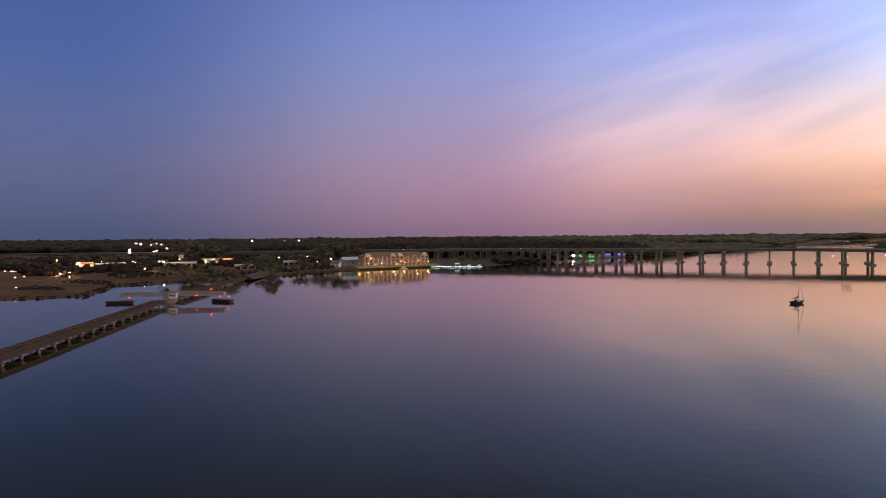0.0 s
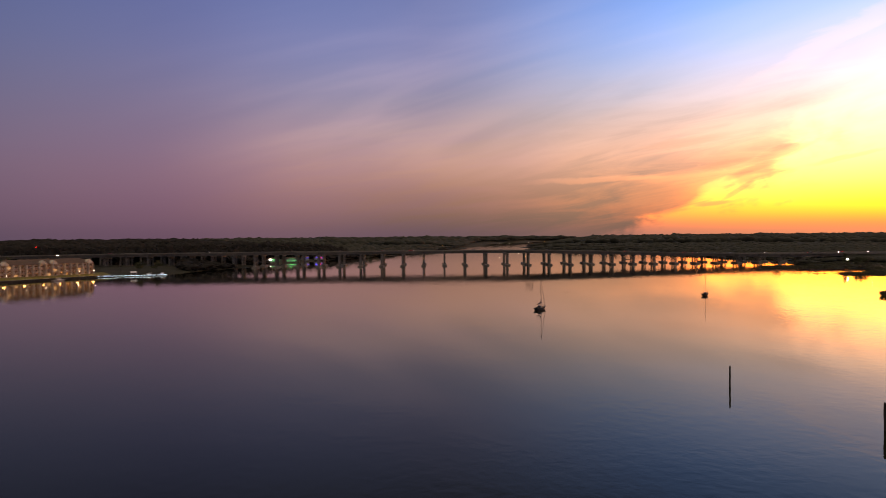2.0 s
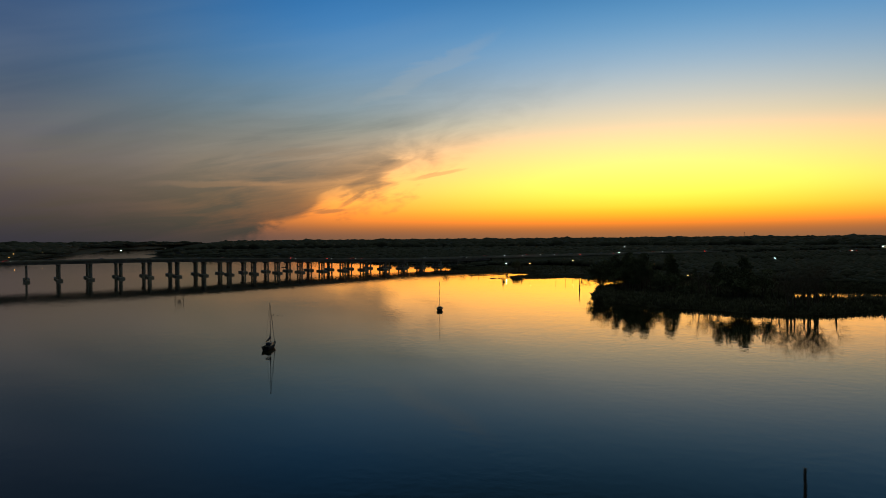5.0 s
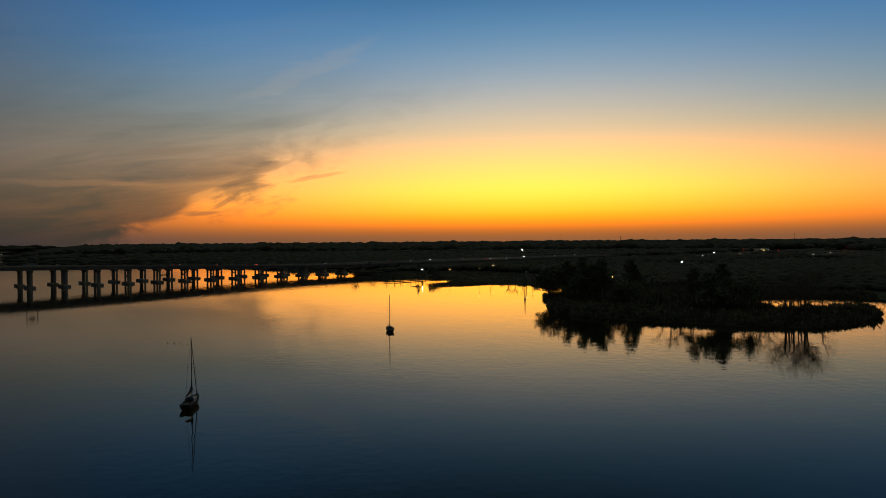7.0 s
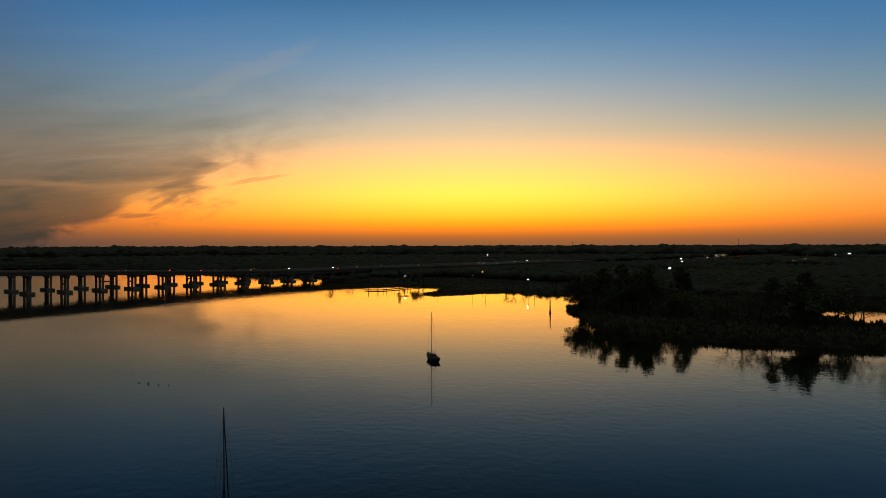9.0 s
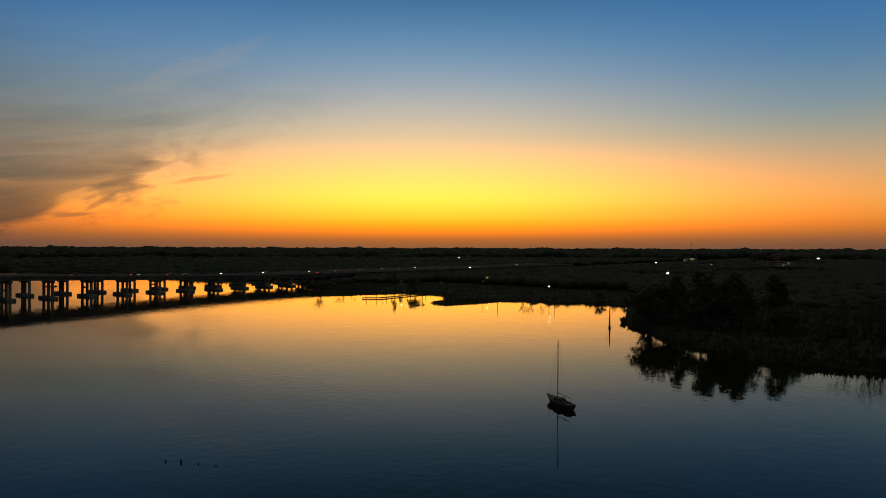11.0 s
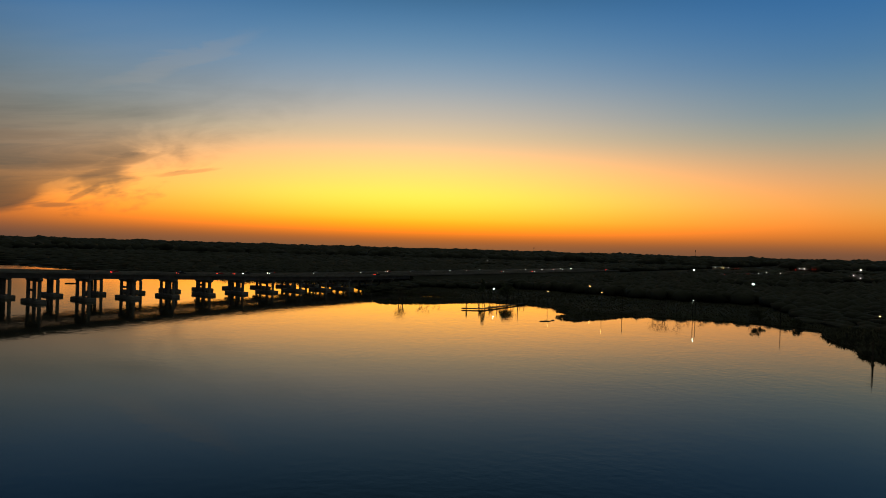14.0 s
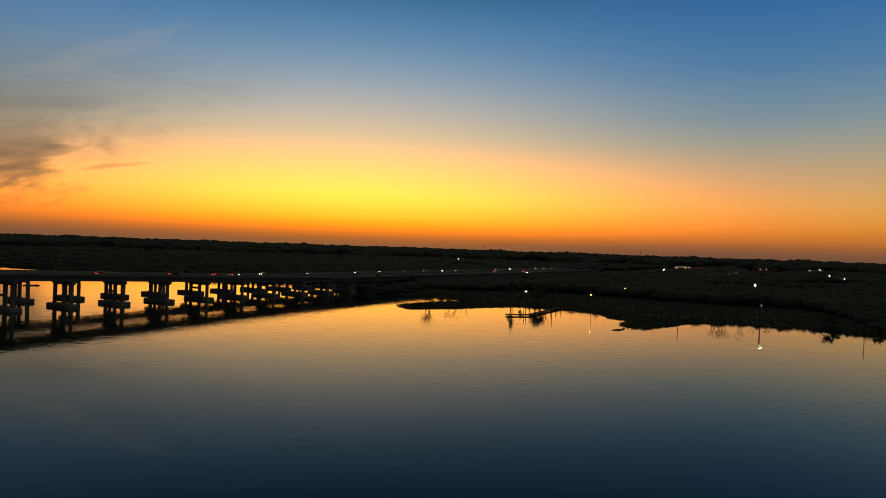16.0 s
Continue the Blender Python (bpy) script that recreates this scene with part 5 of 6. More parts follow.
# lamps beyond the bridge, up the river
for x, y, z, mat, r in ((474, 1150, 20, TOWN_WHITE, 0.5), (505, 1160, 9, TOWN_WARM, 0.35), (560, 1260, 12, TOWN_WARM, 0.6), (640, 1330, 12, TOWN_WARM, 0.6), (760, 1290, 14, TOWN_WHITE, 0.55),
                        (800, 1310, 14, TOWN_WHITE, 0.55), (835, 1330, 14, TOWN_WHITE, 0.55), (870, 1350, 14, TOWN_WARM, 0.55), (905, 1390, 14, TOWN_WHITE, 0.5), (950, 1420, 14, TOWN_WHITE, 0.5), (985, 1440, 15, TOWN_WARM, 0.5)):
    lamp(x, y, z, mat, r * 0.7, "upriver lamps")


# ---- buildings ----
def gable_roof(x0, x1, y0, y1, z0, z1, over=0.5):
    """A gabled roof with its ridge along x and thick eaves."""
    bm = bmesh.new()
    ym = (y0 + y1) / 2
    t = 0.22
    rows = []
    for x in (x0 - over, x1 + over):
        rows.append([bm.verts.new(p) for p in ((x, y0 - over, z0 - 0.15), (x, ym, z1), (x, y1 + over, z0 - 0.15), (x, y1 + over, z0 - 0.15 - t), (x, ym, z1 - t), (x, y0 - over, z0 - 0.15 - t))])
    a, b = rows
    for i in range(6):
        j = (i + 1) % 6
        bm.faces.new((a[i], a[j], b[j], b[i]))
    for r in (a, b):
        bm.faces.new((r[0], r[1], r[4], r[5]))
        bm.faces.new((r[1], r[2], r[3], r[4]))
    bmesh.ops.recalc_face_normals(bm, faces=bm.faces)
    return bm


def gable_walls(x0, x1, y0, y1, z0, z1, bm=None):
    bm = bm or bmesh.new()
    ym = (y0 + y1) / 2
    for x, s in ((x0, 1), (x1, -1)):
        a = [bm.verts.new((x, y0, z0)), bm.verts.new((x, ym, z1)), bm.verts.new((x, y1, z0))]
        b = [bm.verts.new((x + 0.25 * s, v.co.y, v.co.z)) for v in a]
        bm.faces.new(a)
        bm.faces.new(b[::-1])
        for i in range(3):
            j = (i + 1) % 3
            bm.faces.new((a[j], a[i], b[i], b[j]))
    return bm


def house(m, w, d, eave, ridge, wall, roof, label, windows=3, storeys=1, lit=(), door=True, name="house"):
    ob = thing(name, m, label, name.replace("_", " "))
    wl = part("wall", boxed(-w / 2, w / 2, -d / 2, d / 2, -1.0, eave), wall, ob)
    part("gable", gable_walls(-w / 2, w / 2, -d / 2, d / 2, eave, ridge), wall, ob)
    part("roof", gable_roof(-w / 2, w / 2, -d / 2, d / 2, eave, ridge), roof, ob)
    fh = eave / storeys
    for s in range(storeys):
        for i in range(windows):
            x = -w / 2 + w * (i + 0.5) / windows
            z = s * fh + fh * 0.35
            win = part("window", boxed(x - 0.6, x + 0.6, -d / 2 - 0.06, -d / 2 + 0.02, z, z + fh * 0.42), WHITE, wl)
            part("pane", boxed(x - 0.5, x + 0.5, -d / 2 - 0.09, -d / 2 - 0.06, z + 0.1, z + fh * 0.42 - 0.1), WINDOW_LIT if (s, i) in lit else GLASS, win)
    if door:
        part("door", boxed(w * 0.3, w * 0.3 + 1.0, -d / 2 - 0.08, -d / 2 + 0.02, 0, 2.05), TIMBER, wl)
    return ob


def hotel():
    a, b = Vector((-76, 637)), Vector((-15, 672))
    c = (a + b) / 2
    L = (b - a).length
    yaw = math.degrees(math.atan2(b.y - a.y, b.x - a.x))
    z0 = 2.6
    ob = thing("hotel", pose(c.x, c.y, z0, 0, 0, yaw), "long three-storey waterfront hotel with lit balconies and a brown hipped roof", "hotel")
    w = part("wall", boxed(-L / 2, L / 2, 0, 16, -2, 9.6), BRICK, ob)
    rf = bmesh.new()
    lo = [rf.verts.new(p) for p in ((-L / 2 - 0.8, -0.9, 9.5), (L / 2 + 0.8, -0.9, 9.5), (L / 2 + 0.8, 16.9, 9.5), (-L / 2 - 0.8, 16.9, 9.5))]
    hi = [rf.verts.new(p) for p in ((-L / 2 + 8, 8, 13.2), (L / 2 - 8, 8, 13.2))]
    for fc in ((lo[0], lo[1], hi[1], hi[0]), (lo[1], lo[2], hi[1]), (lo[2], lo[3], hi[0], hi[1]), (lo[3], lo[0], hi[0]), (lo[3], lo[2], lo[1], lo[0])):
        rf.faces.new(fc)
    part("roof", rf, ROOF, ob)
    bays = 15
    rnd = random.Random(3)
    for i in range(bays):
        x = -L / 2 + L * (i + 0.5) / bays
        # pale pilaster between bays
        part("pilaster", boxed(x - L / bays / 2 - 0.3, x - L / bays / 2 + 0.3, -1.45, 0.0, -1.5, 9.4, bevel=0.05), SIDING, ob)
        for s in range(3):
            z = s * 3.15
            bl = part("balcony", boxed(x - L / bays / 2 + 0.3, x + L / bays / 2 - 0.3, -1.4, 0, z - 0.16, z), CONCRETE, ob)
            rl = bmesh.new()
            box(rl, x - L / bays / 2 + 0.3, x + L / bays / 2 - 0.3, -1.4, -1.34, z + 0.95, z + 1.03)
            for k in range(9):
                xx = x - L / bays / 2 + 0.45 + k * (L / bays - 0.9) / 8
                box(rl, xx - 0.02, xx + 0.02, -1.39, -1.35, z, z + 0.97)
            part("railing", rl, WHITE, bl)
            win = part("window", boxed(x - 1.15, x + 1.15, -0.07, 0.02, z + 0.1, z + 2.3), WHITE, w)
            part("pane", boxed(x - 1.05, x + 1.05, -0.1, -0.07, z + 0.18, z + 2.2), WINDOW_LIT if rnd.random() < 0.10 else GLASS, win)
    for x in (-L / 2 + 4, -L * 0.06, L * 0.05, L / 2 - 4):
        part("dormer", dormer_mesh(x), SIDING, ob)
    return ob


def dormer_mesh(x):
    """A small pale gable that stands proud of the roof's edge."""
    bm = bmesh.new()
    f = [bm.verts.new(p) for p in ((x - 2.4, -1.3, 9.2), (x + 2.4, -1.3, 9.2), (x + 2.4, -1.3, 10.2), (x, -1.3, 12.3), (x - 2.4, -1.3, 10.2))]
    b = [bm.verts.new((v.co.x, 3.5, v.co.z)) for v in f]
    bm.faces.new(f)
    bm.faces.new(b[::-1])
    for i in range(5):
        j = (i + 1) % 5
        bm.faces.new((f[j], f[i], b[i], b[j]))
    return bm


hotel()
house(pose(-104, 640, 2.2, 0, 0, -12), 8.5, 7, 3.4, 6.4, WHITE, ROOF, "small white gabled pavilion on the waterfront", 2, name="pavilion")
house(pose(-88, 668, 2.6, 0, 0, 24), 30, 16, 6.0, 8.6, GREYMETAL, GREYMETAL, "large grey metal warehouse behind the waterfront", 5, door=False, name="warehouse")


def shop(x, y, w, d, h, yaw, wall, label, front=None, sign=None, windows=4):
    g = float(ground_height(x, y))
    ob = thing("shop", pose(x, y, g, 0, 0, yaw), label, "shop", "town shops")
    wl = part("wall", boxed(-w / 2, w / 2, -d / 2, d / 2, -1, h), wall, ob)
    part("parapet", boxed(-w / 2 - 0.15, w / 2 + 0.15, -d / 2 - 0.15, d / 2 + 0.15, h, h + 0.5, bevel=0.05), WHITE, ob)
    for i in range(windows):
        xx = -w / 2 + w * (i + 0.5) / windows
        win = part("window", boxed(xx - w / windows * 0.36, xx + w / windows * 0.36, -d / 2 - 0.08, -d / 2 + 0.02, 0.5, h * 0.72), DARKSTEEL, wl)
        part("pane", boxed(xx - w / windows * 0.32, xx + w / windows * 0.32, -d / 2 - 0.12, -d / 2 - 0.08, 0.6, h * 0.72 - 0.1), front or GLASS, win)
    if sign:
        part("sign", boxed(-w * 0.25, w * 0.15, -d / 2 - 0.35, -d / 2 - 0.12, h * 0.78, h + 0.9, bevel=0.05), sign, ob, "glowing shop sign")
    return ob


SHOP_LIT = glow("lit_shop_front", (1.0, 0.52, 0.10), 0.35)
shop(-352, 650, 15, 12, 5.2, 27, SIDING, "low shop with a glowing red and orange front", SHOP_LIT, LAMP_RED, 4)
shop(-322, 640, 26, 14, 4.6, 27, WHITE, "long pale single-storey shop with one lit doorway", None, None, 5)
shop(-318, 614, 3.0, 3, 4.0, 27, SIDING, "small kiosk with a glowing orange front", SHOP_LIT, None, 1)
shop(-377, 552, 9, 10, 6, 30, WHITE, "pale flat-roofed block near the marsh", WINDOW_LIT, None, 2)
shop(-262, 660, 30, 14, 4.2, 22, GREYMETAL, "long grey metal store with dark windows", None, None, 6)
shop(-303, 765, 5, 6, 9, 22, SIDING, "narrow building with a tall lit stair window", glow("lit_yellow_wall", (1.0, 0.85, 0.30), 0.5), None, 2)
shop(-420, 600, 20, 14, 5, 30, BRICK, "brick store beside the car park", None, SIGN_LIT, 4)
shop(-180, 600, 18, 10, 3.6, 15, BRICK, "low brick shed behind the railway bank", None, None, 3)
shop(-150, 655, 16, 12, 4.6, 10, GREYMETAL, "grey boat store near the waterfront", None, None, 3)


def fuel_station():
    x, y = -250, 722
    ob = thing("fuel_station", pose(x, y, float(ground_height(x, y)), 0, 0, 18), "fuel station canopy with lit columns and coloured signs", "fuel station")
    part("canopy", boxed(-12, 12, -5, 5, 5.0, 5.9, bevel=0.08), WHITE, ob)
    # two columns emit, standing in for canopy lamplight falling on them
    lit = glow("glowing_canopy_column", (1.0, 0.86, 0.34), 0.7)
    for i, xx in enumerate((-9, -2.5, 5, 10)):
        part("column", boxed(xx - 0.45, xx + 0.45, -0.4, 0.4, 0, 5.0, bevel=0.05), lit if i < 2 else WHITE, ob)
    sg = part("sign_panel", boxed(6, 19, -6.2, -5.8, 4.4, 6.2, bevel=0.05), DARKSTEEL, ob)
    for i in range(6):
        part("sign_bar", boxed(6.6 + i * 2.1, 8.1 + i * 2.1, -6.35, -6.2, 5.2, 5.9), (LAMP_GREEN, LAMP_RED)[i % 2], sg)
        part("sign_bar", boxed(6.6 + i * 2.1, 8.1 + i * 2.1, -6.35, -6.2, 4.5, 4.8), SHOP_LIT, sg)
    part("shop_wall", boxed(-9, 9, 8, 15, 0, 4.2), SIDING, ob)


fuel_station()

# service station and stores on the far side of the river, to the right of the bridge
shop(1508, 71, 20, 16, 6, -62, BRICK, "large store with bright lit signs beyond the woods", None, glow("lit_pale_sign", (1.0, 0.86, 0.5), 0.2), 5)
shop(1205, 68, 22, 10, 3, -66, GREYMETAL, "fuel canopy with a yellow lit edge beyond the woods", glow("lit_yellow_edge", (1.0, 0.80, 0.22), 0.1), None, 6)
for x, y, z, mat, r in ((1497, 82, 9, LAMP_WHITE, 0.9), (1499, 66, 8, LAMP_WARM, 0.9), (1500, 58, 10, LAMP_WHITE, 0.7), (1480, 100, 5, LAMP_WHITE, 0.6), (1496, 75, 4, LAMP_WHITE, 0.7), (1498, 48, 6, LAMP_WARM, 0.8),
                        (1539, 29, 8, LAMP_RED, 1.1), (1534, 36, 8, LAMP_RED, 1.0), (1504, 102, 8, LAMP_RED, 0.8), (1192, 78, 9, LAMP_WHITE, 0.55), (1190, 60, 9, LAMP_WHITE, 0.45), (1188, 90, 8, LAMP_WHITE, 0.35),
                        (1423, -68, 13, LAMP_RED, 0.8), (1420, -62, 13, LAMP_RED, 0.8), (1500, -60, 10, LAMP_RED, 0.8), (1505, -72, 10, LAMP_RED, 0.7), (1560, -95, 11, LAMP_WHITE, 0.6), (1556, -106, 11, LAMP_WHITE, 0.6), (1552, -84, 11, LAMP_WHITE, 0.6)):
    lamp(x, y, z, mat, r * 0.5, "store lot lamps")


# ---- waterfront promenade, lamps and light ----
def promenade():
    ob = thing("bulkhead_walk", pose(-78, 619, 0, 0, 0, math.degrees(math.atan2(43, 66))), "timber bulkhead with a riverside walk below the hotel", "bulkhead", kind="structure")
    L = 92
    part("walk", boxed(0, L, 0, 4, 1.1, 1.4), CONCRETE, ob)
    for i in range(46):
        part("plank_wall", boxed(i * 2.0, i * 2.0 + 1.94, -0.2, 0.05, -2, 1.45), TIMBER, ob)
    bank = bmesh.new()
    prof = ((4, 0.6), (4, 1.45), (7, 2.3), (11, 3.0), (15, 3.25), (15, 0.6))
    ends = [[bank.verts.new((x, y, z)) for y, z in prof] for x in (0, L)]
    for i in range(len(prof)):
        j = (i + 1) % len(prof)
        bank.faces.new((ends[0][i], ends[0][j], ends[1][j], ends[1][i]))
    bank.faces.new(ends[0][::-1])
    bank.faces.new(ends[1])
    part("lawn", bank, material("lawn_grass", (0.17, 0.15, 0.04), 0.95, vary=0.3, scale=0.2, fine=3.0, bump=0.5), ob)


promenade()


def point(x, y, z, colour, watts, r=0.4):
    d = bpy.data.lights.new("lamp_light", "POINT")
    d.color, d.energy, d.shadow_soft_size = colour, watts, r
    o = new("lamp_light", d)
    o.location = (x, y, z)


for i, (u, z, mat, r) in enumerate(((1.0, 5.6, TOWN_WARM, 0.22), (10, 5.2, TOWN_WHITE, 0.22), (24, 5.4, TOWN_WHITE, 0.22), (38, 5.4, TOWN_WHITE, 0.22), (50, 5.6, TOWN_WARM, 0.28), (64, 5.6, TOWN_WHITE, 0.24), (77, 5.6, TOWN_WHITE, 0.26))):
    x, y = -78 + u * 0.838 - 1.6, 619 + u * 0.546 + 2.2
    lamp(x, y, z, mat, r * 0.75, "promenade lamps", "promenade lamp with a glowing head beside the river", 1.4)
    point(x - 0.3, y + 0.4, 3.4, (1.0, 0.50, 0.12), 58)
for x, y, z in ((-352, 640, 6), (-300, 628, 8), (-262, 622, 8), (-250, 714, 5), (-345, 545, 6), (-290, 505, 6)):
    point(x, y, z, (1.0, 0.52, 0.20), 2200)


# ---- docks ----
def dock(x0, y0, x1, y1, w, label, posts, z=0.75, lit=False, post_h=2.2):
    L = math.hypot(x1 - x0, y1 - y0)
    ob = thing("dock", pose(x0, y0, 0, 0, 0, math.degrees(math.atan2(y1 - y0, x1 - x0))), label, "dock", "timber docks")
    n = int(L / 0.9)
    pm = link_mesh("plank", boxed(0, 0.84, -w / 2, w / 2, z - 0.12, z), TIMBER)
    for i in range(n):
        share("plank", pm, ob, Matrix.Translation((i * 0.9, 0, 0)))
    for s in (-1, 1):
        part("joist", boxed(0, n * 0.9, s * (w / 2 - 0.25) - 0.1, s * (w / 2 - 0.25) + 0.1, z - 0.5, z - 0.12), TIMBER, ob)
        if lit:
            for i in range(int(L / 6)):
                part("led_strip", boxed(i * 6 + 0.15, i * 6 + 5.6, s * (w / 2 + 0.08) - 0.05, s * (w / 2 + 0.08) + 0.05, z - 0.04, z + 0.06), LED, ob)
    for i in range(posts):
        for s in (-1, 1):
            xx = (i + 0.5) * L / posts
            part("dock_pile", rodded((xx, s * (w / 2 + 0.2), -2.5), (xx, s * (w / 2 + 0.2), post_h), 0.16, 0.14, sides=8), TIMBER, ob)
    bpy.data.objects.remove(pm)
    return ob


dock(-14, 664, 44, 655, 3.0, "floating dock edged with bright white strip lights", 7, 0.8, True)
dock(552, 386, 505.5, 404, 2.2, "narrow timber dock on piles at the far shore", 6, 0.8, False, 3.4)
dock(505.8, 403, 502.5, 415, 2.4, "short cross dock at the end of a jetty", 2, 0.8, False, 3.6)
dock(558, 682.5, 563.5, 675.5, 3.4, "low timber raft dock moored upriver of the bridge", 2, 0.42, False, 0.9)
dock(-131, 545, -82, 617, 1.6, "low timber edging walk along the waterfront", 10, 0.9, False, 1.2)


def gazebo(x, y, s, label):
    ob = thing("dock_shelter", pose(x, y, 0.8, 0, 0, -8), label, "shelter", "dock shelters")
    for i in (-1, 1):
        for j in (-1, 1):
            part("post", boxed(i * s - 0.08, i * s + 0.08, j * 1.2 - 0.08, j * 1.2 + 0.08, 0, 2.4), WHITE, ob)
    part("roof", gable_roof(-s, s, -1.2, 1.2, 2.5, 3.5, 0.4), WHITE, ob)


gazebo(14, 660, 1.8, "small white roofed shelter on the lit dock")


def motorboat(m, L, label):
    ob = thing("motorboat", m, label, "boat", "moored motorboats")
    hull, deck = hull_mesh(L, L * 0.34, 0.35, 0.85, 0.7)
    part("hull", hull, GELCOAT, ob, smooth=True)
    part("deck", deck, GELCOAT, ob)
    part("cabin", boxed(-L * 0.12, L * 0.2, -L * 0.11, L * 0.11, 0.8, 1.9, bevel=0.12), WHITE, ob)
    part("windscreen", boxed(L * 0.2, L * 0.22, -L * 0.1, L * 0.1, 1.3, 1.85), GLASS, ob)
    part("hardtop", boxed(-L * 0.2, L * 0.18, -L * 0.13, L * 0.13, 2.35, 2.45, bevel=0.03), WHITE, ob)
    for s in (-1, 1):
        part("hardtop_post", rodded((-L * 0.15, s * L * 0.1, 0.9), (-L * 0.15, s * L * 0.1, 2.36), 0.03, 0.03, sides=6), STEEL, ob)


motorboat(pose(26, 662.5, 0, 0, 0, 172), 9.5, "white motorboat moored at the lit dock")
motorboat(pose(36, 660.8, 0, 0, 0, 172), 8.0, "small white motorboat moored at the lit dock")
motorboat(pose(-38, 628, 0, 0, 0, 30), 9.0, "white cruiser moored off the hotel waterfront")


def light_house(x, y, w, rows, mat, label, accent=None):
    """A waterside building trimmed with rows of coloured lights."""
    ob = thing("boathouse", pose(x, y, 0.0, 0, 0, 8), label, "boathouse", "lit boathouses")
    part("deck", boxed(-w / 2 - 1, w / 2 + 1, -4, 4, 0.9, 1.2), TIMBER, ob)
    part("wall", boxed(-w / 2, w / 2, -2, 3, 1.2, 5.0), GREYMETAL, ob)
    part("roof", gable_roof(-w / 2, w / 2, -2, 3, 5.0, 6.6), ROOF, ob)
    rnd = random.Random(int(x))
    for i in range(6):
        part("pile", rodded((-w / 2 + i * w / 5, -3.6, -2.5), (-w / 2 + i * w / 5, -3.6, 1.2), 0.18, 0.16, sides=8), TIMBER, ob)
    for z in rows:
        xx = -w / 2
        while xx < w / 2 - 1.5:
            ln = rnd.uniform(1.6, 4.2)
            if rnd.random() < 0.85:
                part("light_string", boxed(xx, min(xx + ln, w / 2), -2.3, -2.12, z, z + 0.5, bevel=0.04), accent if accent and rnd.random() < 0.15 else mat, ob)
            xx += ln + rnd.uniform(0.4, 1.6)


light_house(177, 876, 13, (2.2, 4.2), LAMP_GREEN, "waterside boathouse trimmed with green lights", LAMP_COOL)
light_house(199, 872, 16, (2.0, 4.6), LAMP_GREEN, "waterside boathouse trimmed with green string lights", LAMP_RED)
light_house(224, 905, 9, (4.2,), LAMP_BLUE, "waterside boathouse trimmed with blue lights")
light_house(243, 905, 12, (3.9, 4.9), LAMP_BLUE, "waterside boathouse trimmed with bright blue lights", LAMP_RED)


# ---- cars ----
def car_proto(paint, suv=False):
    ob = thing("car", None, "car driving with its lights on", "car", "cars on the road")
    L, W = 4.6, 1.82
    h = 1.75 if suv else 1.45
    pts = [(-2.3, 0.35), (2.3, 0.35), (2.3, 0.75), (1.25, 0.95), (0.55, h), (-1.35, h), (-2.1, 1.0), (-2.3, 0.9)]
    bm = bmesh.new()
    lo = [bm.verts.new((x, -W / 2 * (0.82 if z > 1.1 else 1), z)) for x, z in pts]
    hi = [bm.verts.new((x, W / 2 * (0.82 if z > 1.1 else 1), z)) for x, z in pts]
    bm.faces.new(lo)
    bm.faces.new(hi[::-1])
    for i in range(8):
        j = (i + 1) % 8
        bm.faces.new((lo[j], lo[i], hi[i], hi[j]))
    bmesh.ops.recalc_face_normals(bm, faces=bm.faces)
    part("body", bm, paint, ob)
    gl = bmesh.new()
    for s in (-1, 1):
        box(gl, -1.5, 0.6, s * 0.79 - 0.02, s * 0.79 + 0.02, 1.0, h - 0.12)
    part("side_window", gl, GLASS, ob)
    for x in (-1.4, 1.4):
        for s in (-1, 1):
            wh = part("wheel", rodded((x, s * 0.92, 0.33), (x, s * 0.72, 0.33), 0.33, 0.33, sides=14), RUBBER, ob)
            part("rim", rodded((x, s * 0.93, 0.33), (x, s * 0.90, 0.33), 0.2, 0.2, sides=10), STEEL, wh)
    for s in (-1, 1):
        part("headlight", ball(bmesh.new(), (2.28, s * 0.68, 0.72), 0.16, 1), HEADLIGHT, ob, "lit white headlight")
        part("tail_light", boxed(-2.36, -2.24, s * 0.70 - 0.2, s * 0.70 + 0.2, 0.75, 1.0, bevel=0.02), TAILLIGHT, ob, "lit red tail light")
    return ob


# raised road behind the far shore, with a queue of waiting cars
QUEUE_A, QUEUE_B = Vector((993, 204, 7.25)), Vector((1060, 129, 9.25))


def back_road():
    way = (QUEUE_B - QUEUE_A).normalized()
    side = Vector((way.y, -way.x, 0)).normalized()
    bm = bmesh.new()
    rows = []
    for i in range(13):
        c = QUEUE_A + way * (-30 + i * 14)
        g = float(ground_height(c.x, c.y)) - 0.2
        rows.append([bm.verts.new((c.x + side.x * o, c.y + side.y * o, z)) for o, z in ((-13, g), (-5, c.z), (5, c.z), (13, g))])
    for a, b in zip(rows, rows[1:]):
        for i in range(3):
            bm.faces.new((a[i], b[i], b[i + 1], a[i + 1]))
    tagged(link_mesh("road", bm, ASPHALT), "asphalt road on a low bank behind the woods", "road", kind="structure")


back_road()


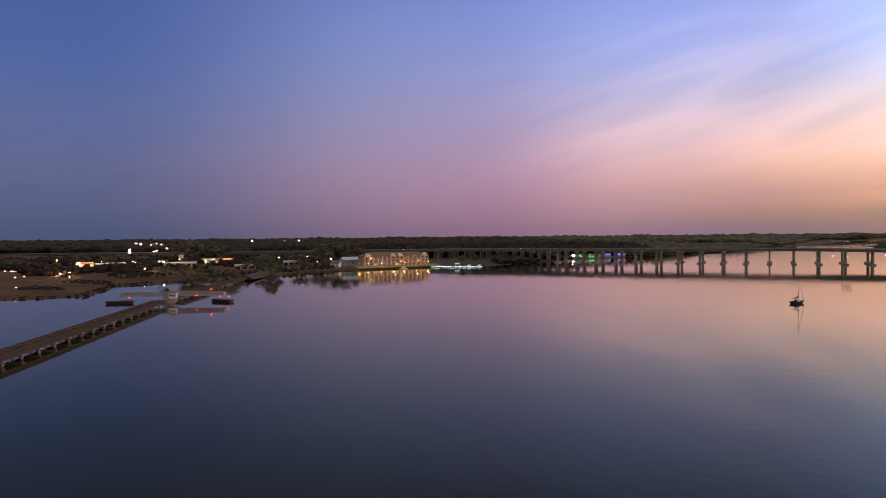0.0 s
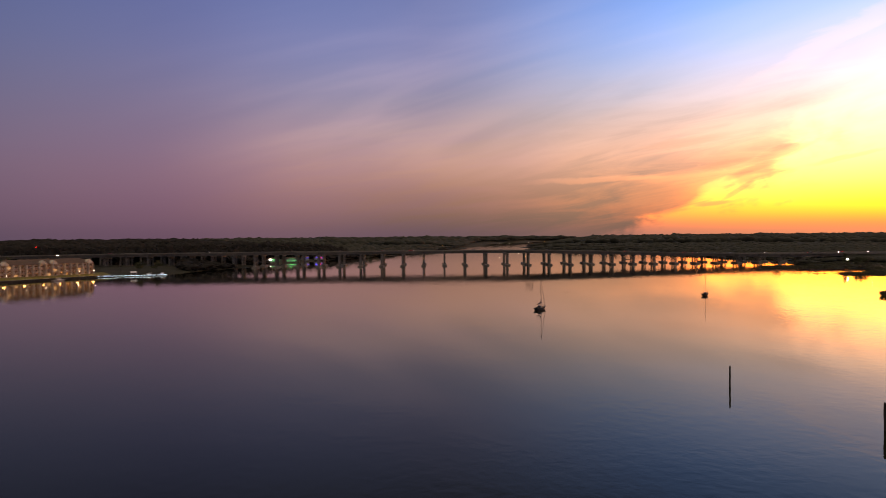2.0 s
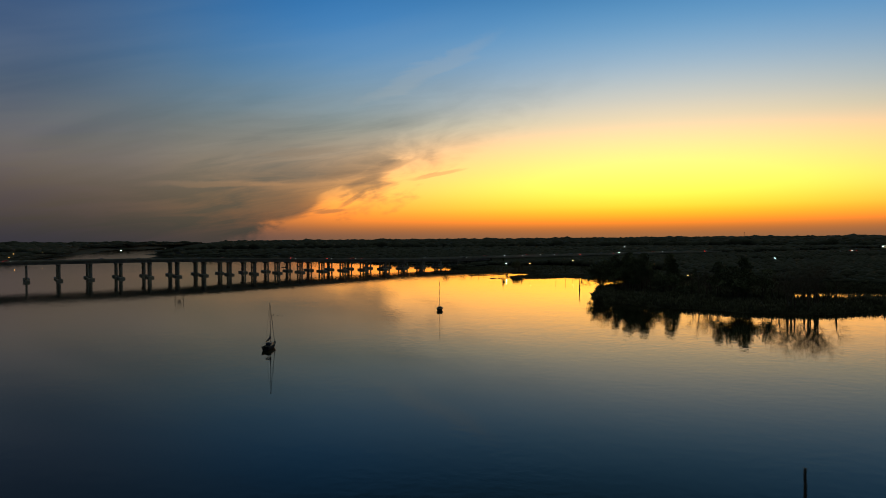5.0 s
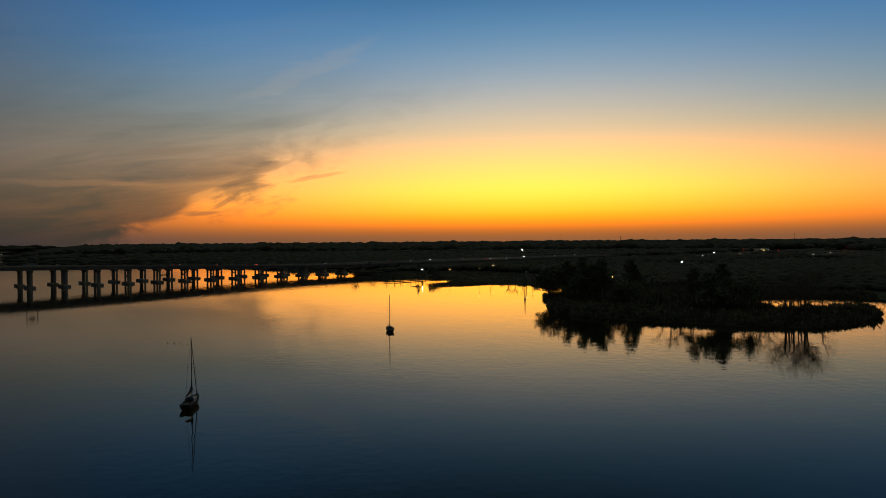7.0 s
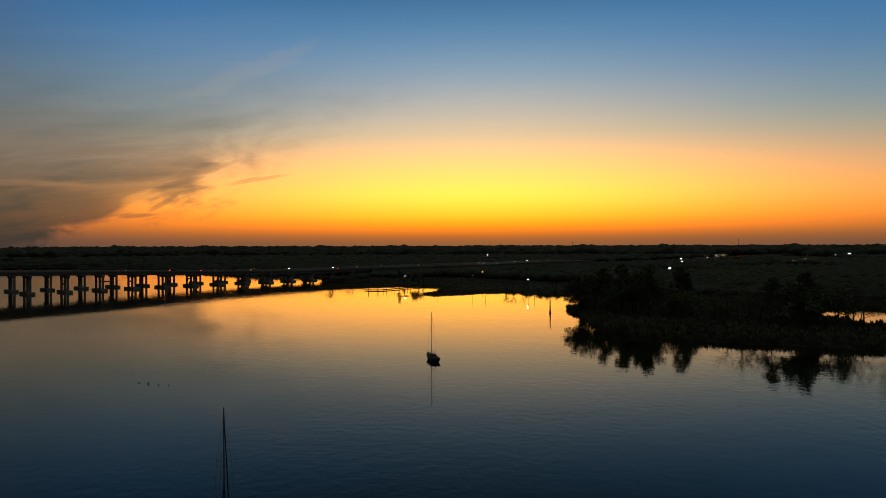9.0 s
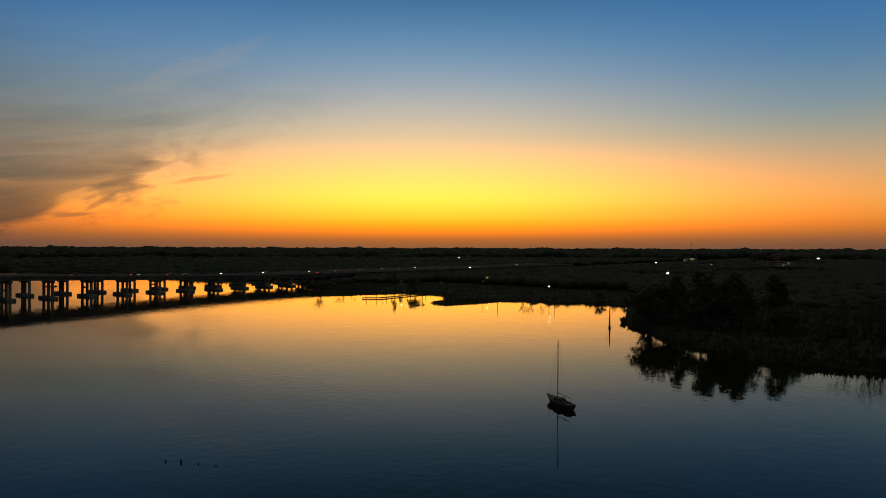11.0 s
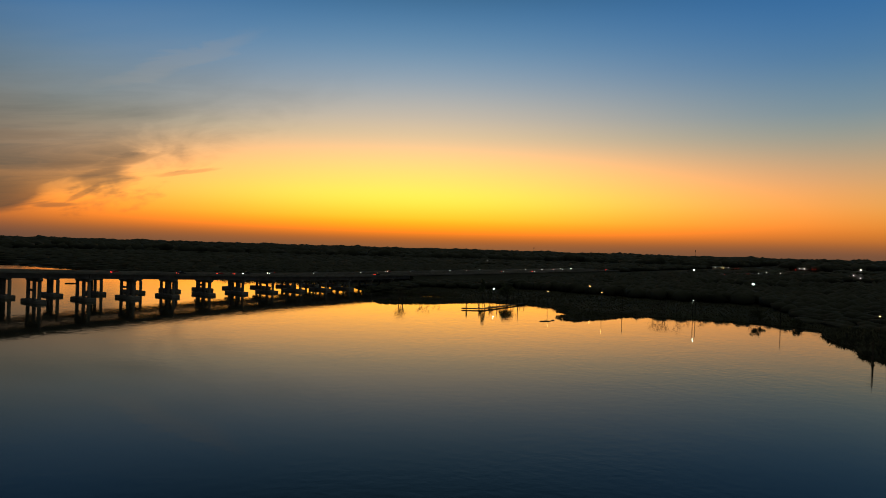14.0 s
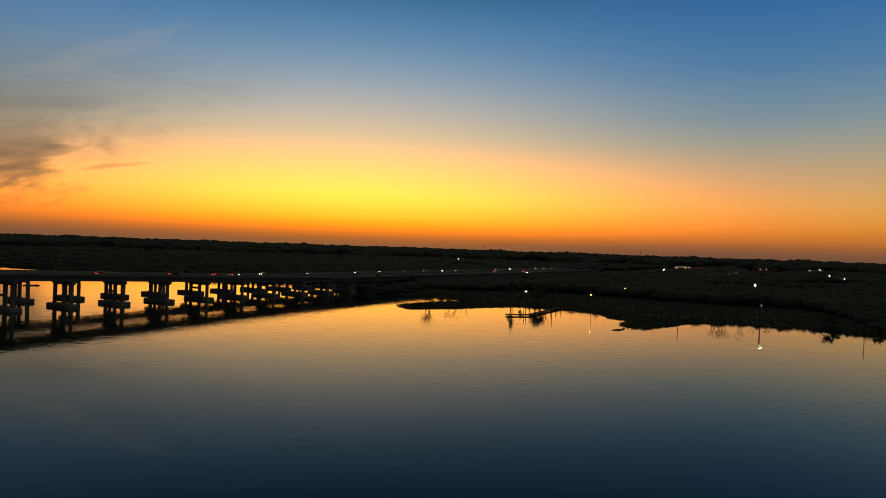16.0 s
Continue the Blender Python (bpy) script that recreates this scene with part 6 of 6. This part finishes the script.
def build_cars():
    protos = [car_proto(p, i % 2 == 1) for i, p in enumerate(CARS)]
    rnd = random.Random(17)
    lanes = ((-1, -3.0, 1), (-1, 1.0, 1), (1, -1.0, -1), (1, 3.0, -1))
    k = -30.0
    while k < 33:
        side, lat, way = rnd.choice(lanes[2:] if rnd.random() < 0.65 else lanes[:2])
        p = A0 + STEP * k + N * (HALF * side + lat)
        z = deck_level(k, side) + 0.02
        m = pose(p.x, p.y, z, 0, 0, YAW + (0 if way > 0 else 180))
        copy_thing(rnd.choice(protos), m)
        k += rnd.uniform(2.5, 6) if k < -12 else rnd.uniform(0.5, 2.4) if k < 14 else rnd.uniform(0.5, 1.7)
    # parked and waiting cars in the town's lots
    for i in range(8):
        x, y = -300 - (i % 8) * 11 + rnd.uniform(-2, 2), 532 + (i // 8) * 40 + (i % 8) * 6 + rnd.uniform(-2, 2)
        copy_thing(rnd.choice(protos), pose(x, y, float(ground_height(x, y)) + 0.02, 0, 0, rnd.choice((-60, 120, 30))))
    # a queue facing the river on the road behind the far shore
    way = QUEUE_B - QUEUE_A
    for t in (0.18, 0.29, 0.36, 0.55, 0.66, 0.74, 0.85, 0.94):
        p = QUEUE_A + way * t
        copy_thing(rnd.choice(protos), pose(p.x, p.y, p.z + 0.02, 0, 0, math.degrees(math.atan2(way.y, way.x)) + 180 + rnd.uniform(-30, -10)))
    for o in protos:
        for ch in list(o.children_recursive):
            bpy.data.objects.remove(ch)
        bpy.data.objects.remove(o)


build_cars()


# ---- poles and masts ----
def utility_pole(x, y, h):
    g = float(ground_height(x, y))
    ob = thing("utility_pole", pose(x, y, g), "wooden utility pole on the shore", "utility pole", "utility poles")
    part("shaft", rodded((0, 0, -0.5), (0, 0, h - g), 0.17, 0.12, sides=8), TIMBER, ob)
    part("crossarm", boxed(-1.1, 1.1, -0.06, 0.06, h - g - 0.7, h - g - 0.55), TIMBER, ob)


for x, y, h in ((485.4, 273.0, 9.1), (513.3, 302.6, 9.0), (520, 336, 9.5), (556, 390, 10)):
    utility_pole(x, y, h)


def mast(x, y, top, label):
    g = float(ground_height(x, y))
    ob = thing("radio_mast", pose(x, y, g), label, "mast", "radio masts")
    for i in range(3):
        t = i * 2.094
        part("leg", rodded((1.4 * math.cos(t), 1.4 * math.sin(t), 0), (0.5 * math.cos(t), 0.5 * math.sin(t), top - g), 0.16, 0.12, sides=6), DARKSTEEL, ob)
    br = bmesh.new()
    n = 14
    for k in range(n):
        z0, z1 = (top - g) * k / n, (top - g) * (k + 1) / n
        r0, r1 = 1.4 - 0.9 * k / n, 1.4 - 0.9 * (k + 1) / n
        for i in range(3):
            a, b = i * 2.094, (i + 1) * 2.094
            rod(br, (r0 * math.cos(a), r0 * math.sin(a), z0), (r1 * math.cos(b), r1 * math.sin(b), z1), 0.08, 0.08, 4)
    part("bracing", br, DARKSTEEL, ob)
    for z in (0.86, 0.95):
        part("antenna", boxed(-1.6, 1.6, -1.2, 1.2, (top - g) * z, (top - g) * z + 2.4, bevel=0.2), DARKSTEEL, ob)


mast(3222, -207, 56, "slender radio mast far behind the woods")
mast(2900, 480, 46, "slender radio mast on the wooded skyline")


# channel signs on the main span
def channel_gantry(k):
    p = A0 + STEP * k + N * (-HALF - 6.9)
    ob = thing("channel_sign_frame", pose(p.x, p.y, deck_top(k), 0, 0, YAW), "tall steel sign frame fixed to the bridge over the channel", "sign frame")
    for x in (-3.3, 3.3):
        part("post", rodded((x, 0, -1.6), (x, 0, 9.4), 0.24, 0.17, sides=8), DARKSTEEL, ob)
    for z in (4.2, 8.6):
        part("beam", boxed(-3.6, 3.6, -0.12, 0.12, z, z + 0.35), DARKSTEEL, ob)
    part("brace", rodded((-3.3, 0, 5.0), (3.3, 0, 8.4), 0.13, 0.13, sides=6), DARKSTEEL, ob)
    part("sign_back", boxed(-1.6, 1.6, -0.04, 0.04, 4.6, 6.4), DARKSTEEL, ob)


channel_gantry(0.0)


# railway bank from the trestle into the town
def rail_bank():
    bm = bmesh.new()
    pts = [(-143.5, 476), (-146, 520), (-152, 570), (-166, 625), (-190, 690), (-225, 770)]
    rows = []
    for i, (x, y) in enumerate(pts):
        a = Vector(pts[max(0, i - 1)])
        b = Vector(pts[min(len(pts) - 1, i + 1)])
        n = Vector((-(b - a).y, (b - a).x)).normalized()
        rows.append([bm.verts.new((x + n.x * o, y + n.y * o, z)) for o, z in ((7, 0.8), (2.6, 3.3), (-2.6, 3.3), (-7, 0.8))])
    for a, b in zip(rows, rows[1:]):
        for i in range(3):
            bm.faces.new((a[i], a[i + 1], b[i + 1], b[i]))
    bm.faces.new(rows[0][::-1])
    bmesh.ops.recalc_face_normals(bm, faces=bm.faces)
    tagged(link_mesh("railway_bank", bm, BALLAST), "low ballasted railway bank curving into the town", "railway bank", kind="structure")


rail_bank()
